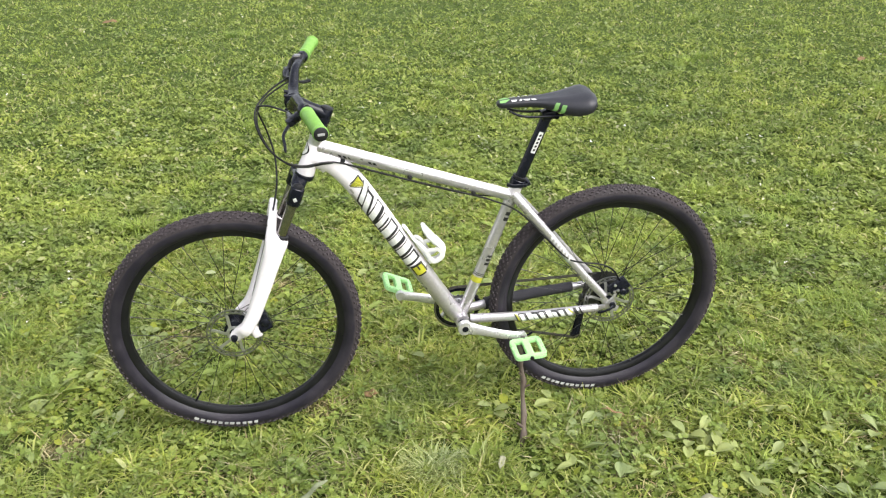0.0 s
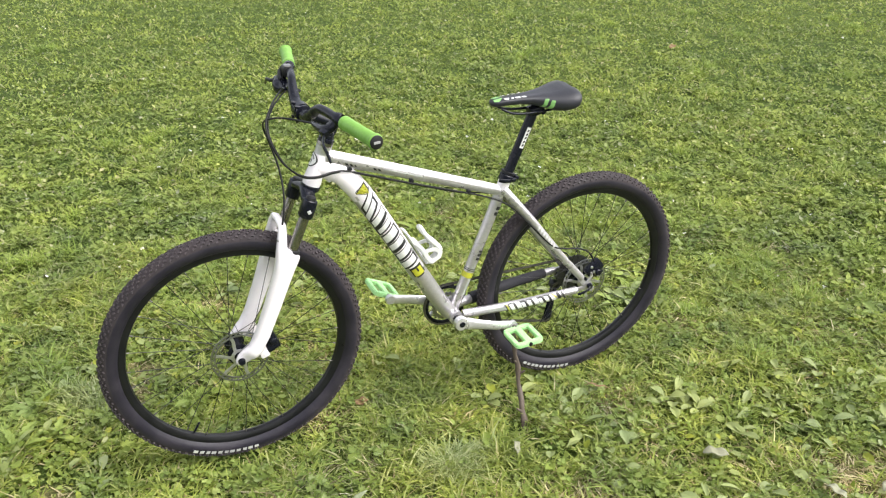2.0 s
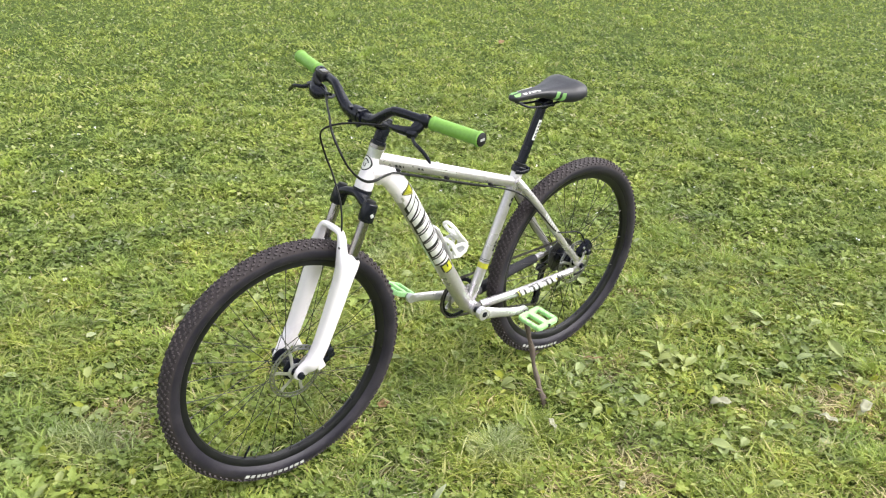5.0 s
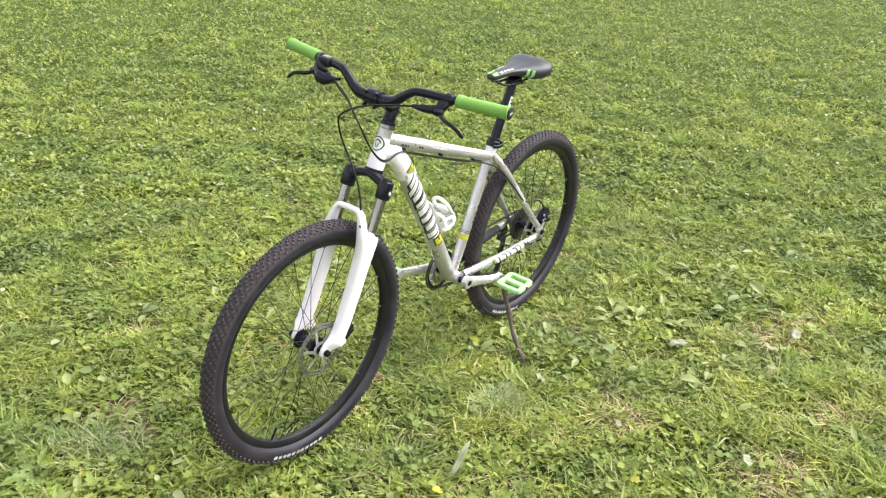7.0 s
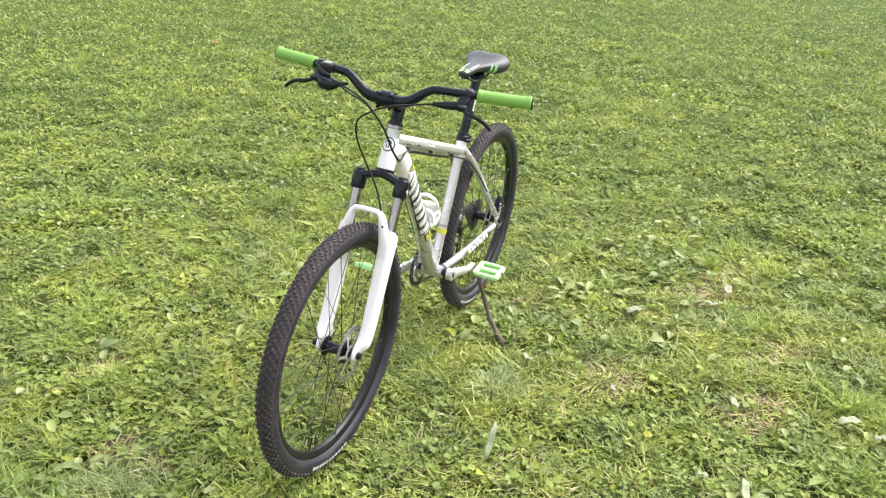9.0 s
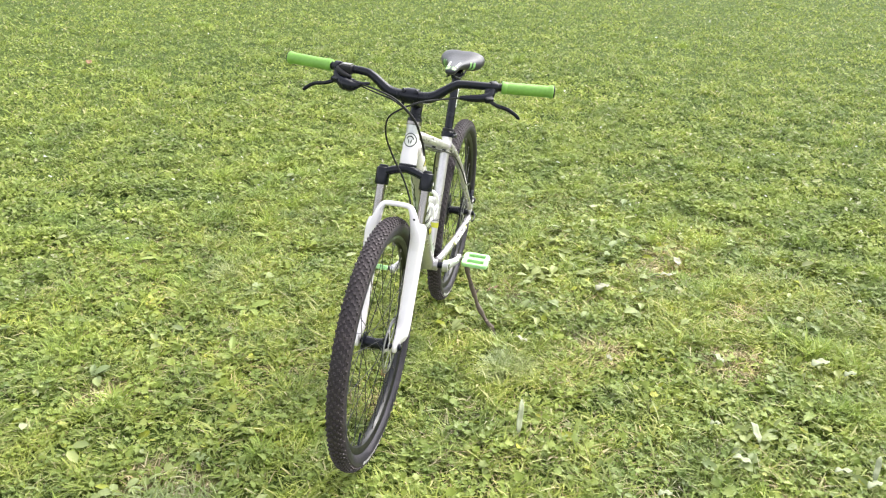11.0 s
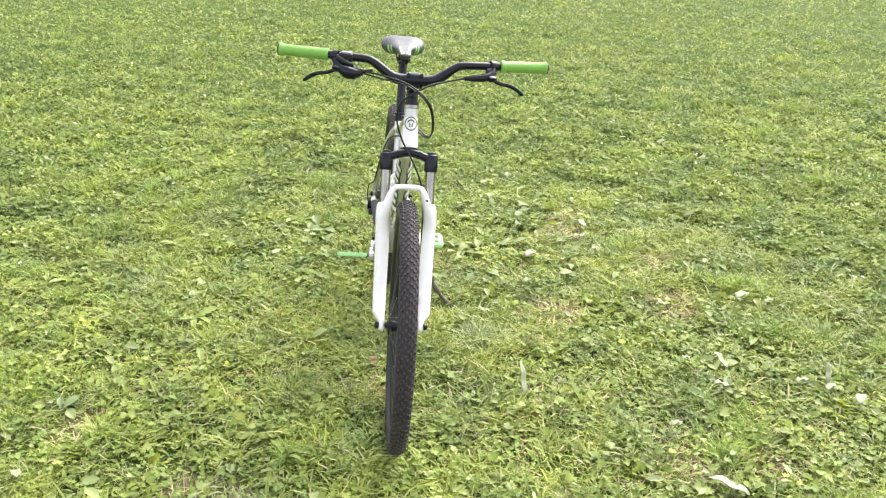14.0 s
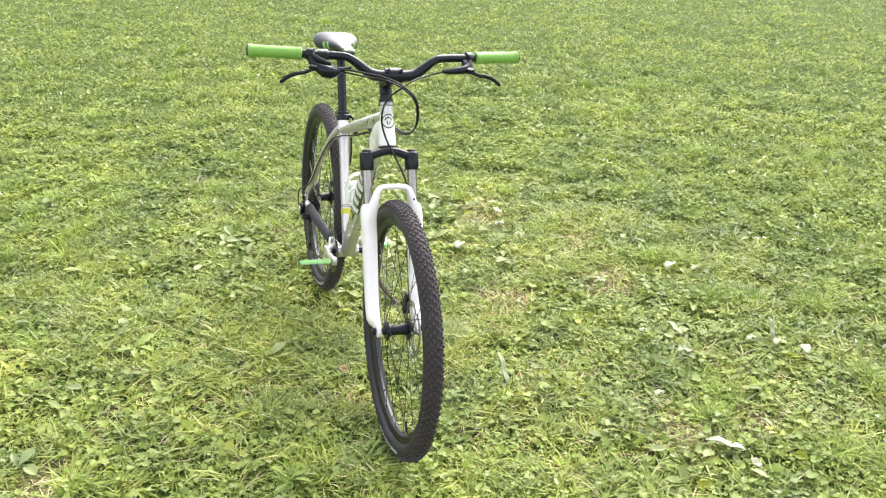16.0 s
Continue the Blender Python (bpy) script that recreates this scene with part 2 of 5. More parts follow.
def sweep(pts, rad, seg=14, ref=(0, 1, 0), bm=None, caps=True, mat=None, power=1.0):
    """A tube through pts; rad: one radius, or one for each point, or pairs (along ref, across it)."""
    bm = bm or bmesh.new()
    pts = [vec(p) for p in pts]
    if not isinstance(rad, (list, tuple)):
        rad = [rad] * len(pts)
    rings = []
    for i, p in enumerate(pts):
        t = (pts[min(i + 1, len(pts) - 1)] - pts[max(i - 1, 0)]).normalized()
        a = vec(ref) - t * t.dot(vec(ref))
        a.normalize()
        b = t.cross(a)
        ra, rb = rad[i] if isinstance(rad[i], (list, tuple)) else (rad[i], rad[i])
        rings.append([bm.verts.new(p + a * ra * bend(math.cos(2 * math.pi * k / seg), power) + b * rb * bend(math.sin(2 * math.pi * k / seg), power)) for k in range(seg)])
    for r, s in zip(rings, rings[1:]):
        for k in range(seg):
            f = bm.faces.new((r[k], r[(k + 1) % seg], s[(k + 1) % seg], s[k]))
            if mat:
                f.material_index = mat(f.calc_center_median(), f.normal)
    if caps:
        bm.faces.new(rings[0])
        bm.faces.new(rings[-1])
    return bm


def lathe(centre, profile, seg=48, bm=None, closed=False):
    """A profile of (y, radius) turned about the y axis through centre."""
    bm = bm or bmesh.new()
    c = vec(centre)
    rings = [[bm.verts.new(c + vec((r * math.cos(2 * math.pi * k / seg), y, r * math.sin(2 * math.pi * k / seg)))) for k in range(seg)] for y, r in profile]
    pairs = list(zip(rings, rings[1:])) + ([(rings[-1], rings[0])] if closed else [])
    for r, s in pairs:
        for k in range(seg):
            bm.faces.new((r[k], r[(k + 1) % seg], s[(k + 1) % seg], s[k]))
    if not closed:
        bm.faces.new(rings[0])
        bm.faces.new(rings[-1])
    return bm


def block(centre, size, bevel=0.002, turn=(0, 0, 0), bm=None, steps=2):
    """A box with rounded edges, turned by degrees, added to bm."""
    bm = bm or bmesh.new()
    tmp = bmesh.new()
    bmesh.ops.create_cube(tmp, size=1, matrix=Matrix.Diagonal((*size, 1)))
    bmesh.ops.bevel(tmp, geom=tmp.edges[:], offset=bevel, segments=steps, affect="EDGES", profile=0.6)
    tmp.transform(pose(*centre, *turn))
    return join(bm, tmp)


def join(bm, other):
    me = bpy.data.meshes.new("join")
    other.to_mesh(me)
    other.free()
    bm.from_mesh(me)
    bpy.data.meshes.remove(me)
    return bm


def tube_patch(bm, p0, p1, r0, r1, u0, u1, f0, f1, skew=0.0, n=5, lift=0.0007, mat=0, ref=(0, 1, 0), flat=(1.0, 1.0)):
    """A patch laid on a tube from p0 to p1: u in 0..1 along it, f in degrees round it from ref, skewed along; flat: its width to its depth at both ends."""
    p0, p1 = vec(p0), vec(p1)
    t = (p1 - p0).normalized()
    a = (vec(ref) - t * t.dot(vec(ref))).normalized()
    b = t.cross(a)
    rows = []
    for i in range(n + 1):
        f = radians(f0 + (f1 - f0) * i / n)
        row = []
        for u in (u0, u1):
            w = u + skew * (i / n - 0.5)
            r = r0 + (r1 - r0) * w + lift
            row.append(bm.verts.new(p0.lerp(p1, w) + (a * math.cos(f) * (flat[0] + (flat[1] - flat[0]) * w) + b * math.sin(f)) * r))
        rows.append(row)
    for x, y in zip(rows, rows[1:]):
        bm.faces.new((x[0], x[1], y[1], y[0])).material_index = mat
    return bm


# ---- the bicycle: x forward, y to its left, z up, from the rear axle ----
bike = tagged(new("bicycle"), "white and silver mountain bike with lime grips propped on a stick", "bicycle")
bike.matrix_world = pose(0.496, 2.365, 0.358, -4.2, 0, 189.4) @ Matrix.Translation((0.55, 0, -0.362))

HT_TOP = vec((0.834, 0, 0.587))
HEAD = radians(68.7)
DOWN, AHEAD = vec((math.cos(HEAD), 0, -math.sin(HEAD))), vec((math.sin(HEAD), 0, math.cos(HEAD)))
STEER = Matrix.Translation(HT_TOP) @ Matrix.Rotation(radians(1.0), 4, DOWN) @ Matrix.Translation(-HT_TOP)


def fk(a, b, y=0.0):
    """A point a metres down the steering axis from the head tube's top, b ahead of it."""
    return HT_TOP + DOWN * a + AHEAD * b + vec((0, y, 0))


BB = vec((0.452, 0, -0.033))
ST_TOP = vec((0.294, 0, 0.388))
TT0, TT1 = vec((0.846, 0, 0.549)), vec((0.306, 0, 0.357))
DT0, DT1 = vec((0.7556, 0, 0.449)), vec((0.567, 0, 0.138))
ST0, ST1 = BB, ST_TOP


def along(p, q, n=14):
    return [p.lerp(q, i / n) for i in range(n + 1)]


# frame tubes
head = part("head_tube", sweep([fk(a, 0) for a in (0, 0.006, 0.012, 0.02, 0.035, 0.055, 0.08, 0.1, 0.113, 0.122)],
            [0.0192, 0.0208, 0.0208, 0.0194, 0.0194, 0.0200, 0.0222, 0.0242, 0.0250, 0.0240], 24,
            mat=lambda c, n: 1 if (c - HT_TOP).dot(DOWN) < 0.036 else 0), [WHITE, ALLOY], bike, "white head tube with bare silver upper end")
part("headset_cup", sweep([fk(a, 0) for a in (-0.001, 0.000, 0.009, 0.011)], [0.0195, 0.0222, 0.0222, 0.0205], 24), STANCHION, head, "dark grey headset cup")
bm = bmesh.new()


def badge_point(r, w):
    y, z = r * math.cos(w), 0.054 + r * math.sin(w) * 1.1
    return bm.verts.new(fk(z, math.sqrt((0.0213 + 0.09 * max(0.0, z - 0.055)) ** 2 - y * y), y))


# round badge on the front: dark ring, pale disc, a dark arc over two short bars
for k in range(28):
    w0, w1 = 2 * math.pi * k / 28, 2 * math.pi * (k + 1) / 28
    for r0, r1, mm in ((0.0001, 0.0080, 1), (0.0080, 0.0112, 0 if 14 < k < 27 else 1), (0.0112, 0.0158, 1), (0.0158, 0.0186, 0)):
        bm.faces.new([badge_point(r, w) for r, w in ((r0, w0), (r1, w0), (r1, w1), (r0, w1))]).material_index = mm
for y in (-0.0045, 0.0045):
    qs = [bm.verts.new(fk(z, math.sqrt(0.0221 ** 2 - yy * yy), yy)) for z, yy in ((0.053, y - 0.0014), (0.053, y + 0.0014), (0.064, y * 0.6 + 0.0014), (0.064, y * 0.6 - 0.0014))]
    bm.faces.new(qs).material_index = 0
part("badge", bm, [PRINT_BLACK, PRINT_WHITE], head, "round black and pale head badge")

dt_line = curve([(0.862, 0, 0.522), (0.808, 0, 0.499), (0.768, 0, 0.460), (0.726, 0, 0.400), (0.62, 0, 0.225), (0.515, 0, 0.052), (0.460, 0, -0.030)], 5)
dt_ry, dt_rb = spread([0.0230, 0.0232, 0.0232, 0.0234, 0.0245, 0.0258, 0.0262], 5, len(dt_line)), spread([0.030, 0.0305, 0.0310, 0.0312, 0.0285, 0.0260, 0.0250], 5, len(dt_line))
# The underside strip is silver too, which puts its shade into the colour.
down = part("down_tube", sweep(dt_line, list(zip(dt_ry, dt_rb)), 26, mat=lambda c, n: 1 if (c - DT0).dot((DT1 - DT0).normalized()) > 0.366 or ((c - DT0).dot(vec((0.855, 0, -0.519))) > 0.018 and c.x < 0.76) else 0), [WHITE, SILVER], bike, "white down tube, silver near the cranks")
top = part("top_tube", sweep(along(TT0, TT1, 20), [(0.0185 - 0.003 * i / 20, 0.0198 - 0.0035 * i / 20) for i in range(21)], 28,
           mat=lambda c, n: 1 if c.z < TT0.z + (c.x - TT0.x) * (TT1.z - TT0.z) / (TT1.x - TT0.x) + 0.0105 else 0), [WHITE, SILVER], bike, "silver top tube with a white upper face")
seat_tube = part("seat_tube", sweep(along(ST0, ST1, 16), [0.0165] * 14 + [0.0172, 0.0180, 0.0182], 22,
                 mat=lambda c, n: 1 if (c - ST0).length < 0.415 else 0), [WHITE, SILVER], bike)
part("bottom_bracket_shell", lathe(BB, [(-0.037, 0.018), (-0.0365, 0.022), (0.0365, 0.022), (0.037, 0.018)], 24), SILVER, bike)
for s, nm in ((1, "left"), (-1, "right")):
    pts = curve([(0.305, s * 0.012, 0.366), (0.268, s * 0.030, 0.322), (0.21, s * 0.044, 0.252), (0.12, s * 0.056, 0.138), (0.055, s * 0.064, 0.062), (0.028, s * 0.067, 0.032)], 5)
    stay = part("seat_stay", sweep(pts, [(0.0105, 0.0140 - 0.003 * i / len(pts)) for i in range(len(pts))], 16), [SILVER], bike)
    pts = curve([(0.428, s * 0.030, -0.028), (0.36, s * 0.040, -0.024), (0.25, s * 0.055, -0.019), (0.12, s * 0.064, -0.012), (0.045, s * 0.068, -0.008)], 5)
    chain_stay = part("chain_stay", sweep(pts, [(0.0120, 0.0155 - 0.0035 * i / len(pts)) for i in range(len(pts))], 16), [SILVER], bike)
    if s > 0:
        left_seat_stay, left_chain_stay = stay, chain_stay
    else:
        pts = curve([(0.37, s * 0.040, -0.024), (0.30, s * 0.049, -0.020), (0.2, s * 0.059, -0.014), (0.085, s * 0.066, -0.009)], 6)
        part("chain_stay_protector", sweep(pts, [(0.015, 0.0215 - 0.006 * i / len(pts)) for i in range(len(pts))], 14), SLEEVE, chain_stay, "black neoprene chain stay protector")
    # dropout plate with its rounded lugs
    bm = block((0.020, s * 0.068, 0.012), (0.040, 0.007, 0.018), 0.003, (0, -50, 0))
    block((0.022, s * 0.068, -0.006), (0.052, 0.007, 0.016), 0.003, (0, 6, 0), bm)
    lathe((0.0, s * 0.068, 0.0), [(-0.004, 0.010), (-0.0035, 0.0135), (0.0035, 0.0135), (0.004, 0.010)], 20, bm)
    if s > 0:
        hook = curve([(0.020, 0.069, 0.004), (0.002, 0.071, 0.020), (-0.006, 0.071, 0.036), (-0.004, 0.070, 0.048)], 4)
        sweep(hook, [(0.0035, 0.0050)] * len(hook), 10, (0, 1, 0), bm)
        block((-0.006, 0.069, -0.012), (0.030, 0.007, 0.020), 0.004, (0, -30, 0), bm)
    part("dropout", bm, SILVER, bike)
part("stay_bridge", sweep([(0.262, 0.03, 0.318), (0.268, 0, 0.322), (0.262, -0.03, 0.318)], 0.007, 10, (0, 0, 1)), SILVER, bike)
part("frame_gusset", sweep([fk(0.075, -0.015), vec((0.822, 0, 0.478))], [(0.012, 0.018), (0.010, 0.012)], 14), WHITE, bike)

# painted lettering that stands as plain slanted bars
R0, R1, OVAL_TUBE = 0.0312, 0.0274, (0.75, 0.92)
for side in (0, 180):
    sg = 1 if side == 0 else -1
    bm = bmesh.new()
    for j in range(24):
        u = 0.004 * j
        tube_patch(bm, DT0, DT1, R0, R1, u, u + 0.004, side - sg * 46, side + sg * (42 - 3.4 * j), 0.03, 6, 0.0006, 0, flat=OVAL_TUBE)
        if 2 < j < 20:
            tube_patch(bm, DT0, DT1, R0, R1, u, u + 0.004, side - sg * 36, side + sg * (34 - 3.4 * j), 0.03, 6, 0.0011, 2, flat=OVAL_TUBE)
    for u0, u1, k0, k1, lift, mm in ((0.885, 0.985, 40, -42, 0.0006, 0), (0.985, 1.0, 26, -28, 0.0006, 0), (0.905, 0.985, 30, -32, 0.0011, 2), (0.905, 0.945, 6, -4, 0.0015, 0)):
        tube_patch(bm, DT0, DT1, R0, R1, u0, u1, side - sg * k0, side - sg * k1, 0.0, 8, lift, mm, flat=OVAL_TUBE)
    # slanted blocks, black with a pale face set off towards the tube's upper end
    blocks = [(0.106, 0.072, 56, -40, 0.12), (0.184, 0.084, 44, -54, 0.12), (0.278, 0.098, 56, -50, 0.08), (0.384, 0.066, 40, -54, 0.05), (0.458, 0.104, 56, -48, 0.05), (0.570, 0.100, 50, -54, 0.04), (0.678, 0.090, 56, -54, 0.04), (0.776, 0.092, 52, -54, 0.03)]
    for i, (u, wd, hi, lo, sk) in enumerate(blocks):
        tube_patch(bm, DT0, DT1, R0, R1, u, u + wd, side - sg * hi, side - sg * (lo - 18), sk, 12, 0.0006, 0, flat=OVAL_TUBE)
        tube_patch(bm, DT0, DT1, R0, R1, u + (0.006, 0.014, 0.009)[i % 3], u + wd * (0.72, 0.80, 0.66)[i % 3], side - sg * (hi - (3, 14, 8)[i % 3]), side - sg * (lo - 18 + (18, 7, 12)[i % 3]), sk * 0.9, 12, 0.0010, 1, flat=OVAL_TUBE)
    part("down_tube_lettering", bm, [PRINT_BLACK, PRINT_WHITE, PRINT_YELLOW], down, "slanted black-edged bars with yellow ends")
for sd in (1, -1):
    for u0, u1, f0, f1, k in ((0.110, 0.124, 6, 24, 0), (0.134, 0.148, 6, 24, 0), (0.158, 0.166, 6, 24, 0), (0.255, 0.270, 2, 20, 0), (0.278, 0.293, 2, 20, 0), (0.32, 0.52, -10, 0, 2), (0.66, 0.78, 4, 8, 2), (0.80, 0.84, 2, 7, 2)):
        f0, f1 = (f0, f1) if sd > 0 else (180 - f0, 180 - f1)
        bm = tube_patch(bmesh.new(), TT0, TT1, 0.0190, 0.0160, u0, u1, f0, f1, 0.01, 5, 0.0008, k)
        part("printed_bar", bm, [PRINT_BLACK, PRINT_YELLOW, PRINT_GREY], top, "small grey flash" if k else "small black bar")
for u0, u1, f0, f1, k in ((0.286, 0.326, 0, 360, 1), (0.340, 0.345, 0, 360, 0), (0.352, 0.356, 0, 360, 0), (0.425, 0.445, -8, 52, 0), (0.455, 0.475, -8, 52, 0), (0.485, 0.50, -8, 52, 0), (0.52, 0.68, 105, 125, 0), (0.76, 0.785, -8, 52, 0), (0.80, 0.825, -8, 52, 0)):
    bm = tube_patch(bmesh.new(), ST0, ST1, 0.0165, 0.0165, u0, u1, f0, f1, 0.0, 24 if f1 == 360 else 5, 0.0008, 0)
    part("printed_band" if f1 == 360 else "printed_bar", bm, PRINT_YELLOW if k else PRINT_BLACK, seat_tube, "yellow band" if k else "black print")
bm = bmesh.new()
C0, C1 = vec((0.25, 0.055, -0.019)), vec((0.12, 0.064, -0.012))
LET = [(-0.34, -0.305, -62, 62, 0.0010, 0), (-0.305, -0.275, -60, 60, 0.0010, 1), (0.90, 0.945, -60, -6, 0.0018, 1), (1.02, 1.10, -64, 64, 0.0010, 0), (1.16, 1.20, -64, 64, 0.0010, 0)]
for i in range(8):
    u = -0.25 + 0.152 * i
    LET += [(u, u + 0.142, -66, 62, 0.0010, 0), (u + 0.024, u + (0.128, 0.140, 0.120)[i % 3], (-50, -62, -38)[i % 3], (60, 46, 56)[i % 3], 0.0014, 2)]
for u0, u1, f0, f1, lift, k in LET:
    tube_patch(bm, C0, C1, 0.0140, 0.0134, u0, u1, f0, f1, 0.10, 8, lift, k)
part("chain_stay_lettering", bm, [PRINT_BLACK, PRINT_YELLOW, PRINT_WHITE], left_chain_stay, "white bars edged in black with yellow ends")
bm = bmesh.new()
C0, C1 = vec((0.21, 0.044, 0.252)), vec((0.12, 0.056, 0.138))
for i in range(7):
    tube_patch(bm, C0, C1, 0.0112, 0.0112, 0.12 + 0.1 * i, 0.17 + 0.1 * i, -30, 30, 0.04, 4, 0.0008, 0)
part("seat_stay_lettering", bm, [PRINT_WHITE, PRINT_BLACK], left_seat_stay, "small white bars")

# seat clamp, post and saddle
UP = (ST_TOP - BB).normalized()
clamp = part("seat_clamp", sweep([ST_TOP + UP * q for q in (0.0, 0.002, 0.018, 0.020)], [0.0205, 0.0225, 0.0225, 0.0205], 22), BLACK, bike)
bm = block(ST_TOP + UP * 0.010 + vec((-0.024, 0, 0)), (0.014, 0.020, 0.012), 0.003)
sweep(curve([ST_TOP + vec((-0.026, 0.018, 0.006)), ST_TOP + vec((-0.015, 0.029, 0.010)), ST_TOP + vec((0.015, 0.032, 0.012)), ST_TOP + vec((0.034, 0.026, 0.016))], 4), [(0.0035, 0.006)] * 13, 8, (0, 1, 0), bm)
lathe(ST_TOP + UP * 0.010 + vec((-0.027, 0, 0)), [(-0.020, 0.004), (-0.019, 0.006), (0.019, 0.006), (0.020, 0.004)], 12, bm)
part("quick_release_lever", bm, BLACK, clamp, "black quick-release lever")
part("clamp_collar", sweep([ST_TOP + UP * q for q in (0.021, 0.0225, 0.029, 0.0305)], [0.0175, 0.0205, 0.0205, 0.0175], 22), BLACK_PLASTIC, clamp)
POST_TOP = vec((0.216, 0, 0.588))
post = part("seat_post", sweep(along(ST_TOP + UP * 0.0, POST_TOP, 6), 0.0150, 22), BLACK, bike)
bm = bmesh.new()
tube_patch(bm, ST_TOP, POST_TOP, 0.015, 0.015, 0.50, 0.80, -26, 22, 0.0, 6, 0.0006, 0)
for i in range(5):
    tube_patch(bm, ST_TOP, POST_TOP, 0.015, 0.015, 0.53 + 0.052 * i, 0.56 + 0.052 * i, -12, 10, 0.01, 4, 0.0011, 1)
part("post_label", bm, [PRINT_WHITE, PRINT_BLACK], post, "white label with dark bars")
bm = block(POST_TOP + vec((-0.006, 0, 0.006)), (0.046, 0.036, 0.024), 0.006, (0, 8, 0))
lathe(POST_TOP + vec((-0.022, 0, 0.004)), [(-0.024, 0.004), (-0.023, 0.007), (0.023, 0.007), (0.024, 0.004)], 14, bm)
part("saddle_clamp", bm, BLACK, post)


def saddle_body():
    st = [(0.357, 0.006, 0.634, 0.627), (0.353, 0.0135, 0.6385, 0.6225), (0.342, 0.0190, 0.6415, 0.620), (0.31, 0.0205, 0.6435, 0.621), (0.27, 0.0230, 0.6445, 0.621),
          (0.235, 0.0310, 0.645, 0.617), (0.20, 0.0450, 0.647, 0.606), (0.174, 0.0605, 0.649, 0.598), (0.148, 0.0725, 0.653, 0.597), (0.126, 0.0785, 0.658, 0.602),
          (0.11, 0.0780, 0.659, 0.608), (0.099, 0.0680, 0.655, 0.617), (0.094, 0.0500, 0.652, 0.627), (0.092, 0.0230, 0.649, 0.635)]
    m = bmesh.new()
    rings = []
    for x, w, zt, zb in st:
        ring = []
        wing = max(0.0, (w - 0.03) / 0.04)
        for k in range(28):
            a = 2 * math.pi * k / 28
            c, s = math.cos(a), math.sin(a)
            y = w * math.copysign(abs(c) ** 0.75, c)
            if s >= 0:
                edge = zb + (zt - zb) * (0.62 - 0.17 * wing)
                z = edge + (zt - edge) * s ** 0.8 - 0.0025 * math.exp(-(y / 0.012) ** 2) * min(1, w / 0.03) * (x < 0.30)
            else:
                edge = zb + (zt - zb) * (0.62 - 0.17 * wing)
                z = edge + (zb - edge) * (-s) ** 0.6 + 0.012 * wing * max(0, 1 - abs(y) / (w * 0.8))
            ring.append(m.verts.new((x, y, z)))
        rings.append(ring)
    for r, s in zip(rings, rings[1:]):
        for k in range(28):
            m.faces.new((r[k], r[(k + 1) % 28], s[(k + 1) % 28], s[k]))
    m.faces.new(rings[0])
    m.faces.new(rings[-1])
    return m


def saddle_print(m, x0, x1, x2, x3, side, f0, f1, mat):
    """A stripe on the flank or top of the saddle."""
    ref = [(0.353, 0.0135, 0.6385, 0.6225), (0.342, 0.0190, 0.6415, 0.620), (0.31, 0.0205, 0.6435, 0.621), (0.27, 0.0230, 0.6445, 0.621), (0.235, 0.0310, 0.645, 0.617), (0.20, 0.0450, 0.647, 0.606), (0.174, 0.0605, 0.649, 0.598), (0.148, 0.0725, 0.653, 0.597)][::-1]
    xs = [r[0] for r in ref]
    rows = []
    for i in range(9):
        q = i / 8
        f = radians(f0 + (f1 - f0) * q)
        row = []
        for xa, xb in ((x0, x2), (x1, x3)):
            x = xa + (xb - xa) * q
            w, zt, zb = (float(np.interp(x, xs, [r[j] for r in ref])) for j in (1, 2, 3))
            wing = max(0.0, (w - 0.03) / 0.04)
            edge = zb + (zt - zb) * (0.62 - 0.17 * wing)
            c, s = math.cos(f), math.sin(f)
            y = w * math.copysign(abs(c) ** 0.75, c)
            z = edge + (zt - edge) * s ** 0.8 if s >= 0 else edge + (zb - edge) * (-s) ** 0.6
            row.append(m.verts.new((x, (y + math.copysign(0.0012, y)) * side, z + 0.0014 * (1 if s > 0 else 0.3))))
        rows.append(row)
    for a, b in zip(rows, rows[1:]):
        m.faces.new((a[0], a[1], b[1], b[0])).material_index = mat


saddle = part("saddle", saddle_body(), SADDLE, bike, "black saddle with green and white print", sharp=60)
for row in ((0.352, 0.338, 0.350, 0.322, 30, 86, 0), (0.318, 0.309, 0.322, 0.304, 36, 68, 1), (0.300, 0.294, 0.296, 0.290, 40, 70, 1), (0.284, 0.272, 0.288, 0.270, 42, 66, 1), (0.264, 0.252, 0.268, 0.256, 48, 66, 1), (0.214, 0.204, 0.204, 0.194, -35, 25, 0), (0.198, 0.188, 0.188, 0.178, -38, 18, 0)):
    for s in (1, -1):
        bm = bmesh.new()
        saddle_print(bm, *row[:4], s, *row[4:6], 0)
        part("saddle_stripe", bm, PRINT_WHITE if row[6] else SADDLE_GREEN, saddle, "white printed bar" if row[6] else "lime printed stripe")
for s in (1, -1):
    pts = curve([(0.325, s * 0.010, 0.613), (0.295, s * 0.020, 0.601), (0.25, s * 0.022, 0.5955), (0.18, s * 0.022, 0.5965), (0.145, s * 0.024, 0.605), (0.115, s * 0.030, 0.622)], 5)
    part("saddle_rail", sweep(pts, 0.0036, 10, (0, 0, 1)), BLACK, saddle)

# ---- wheels: axle along y at the origin ----
TR = 0.364


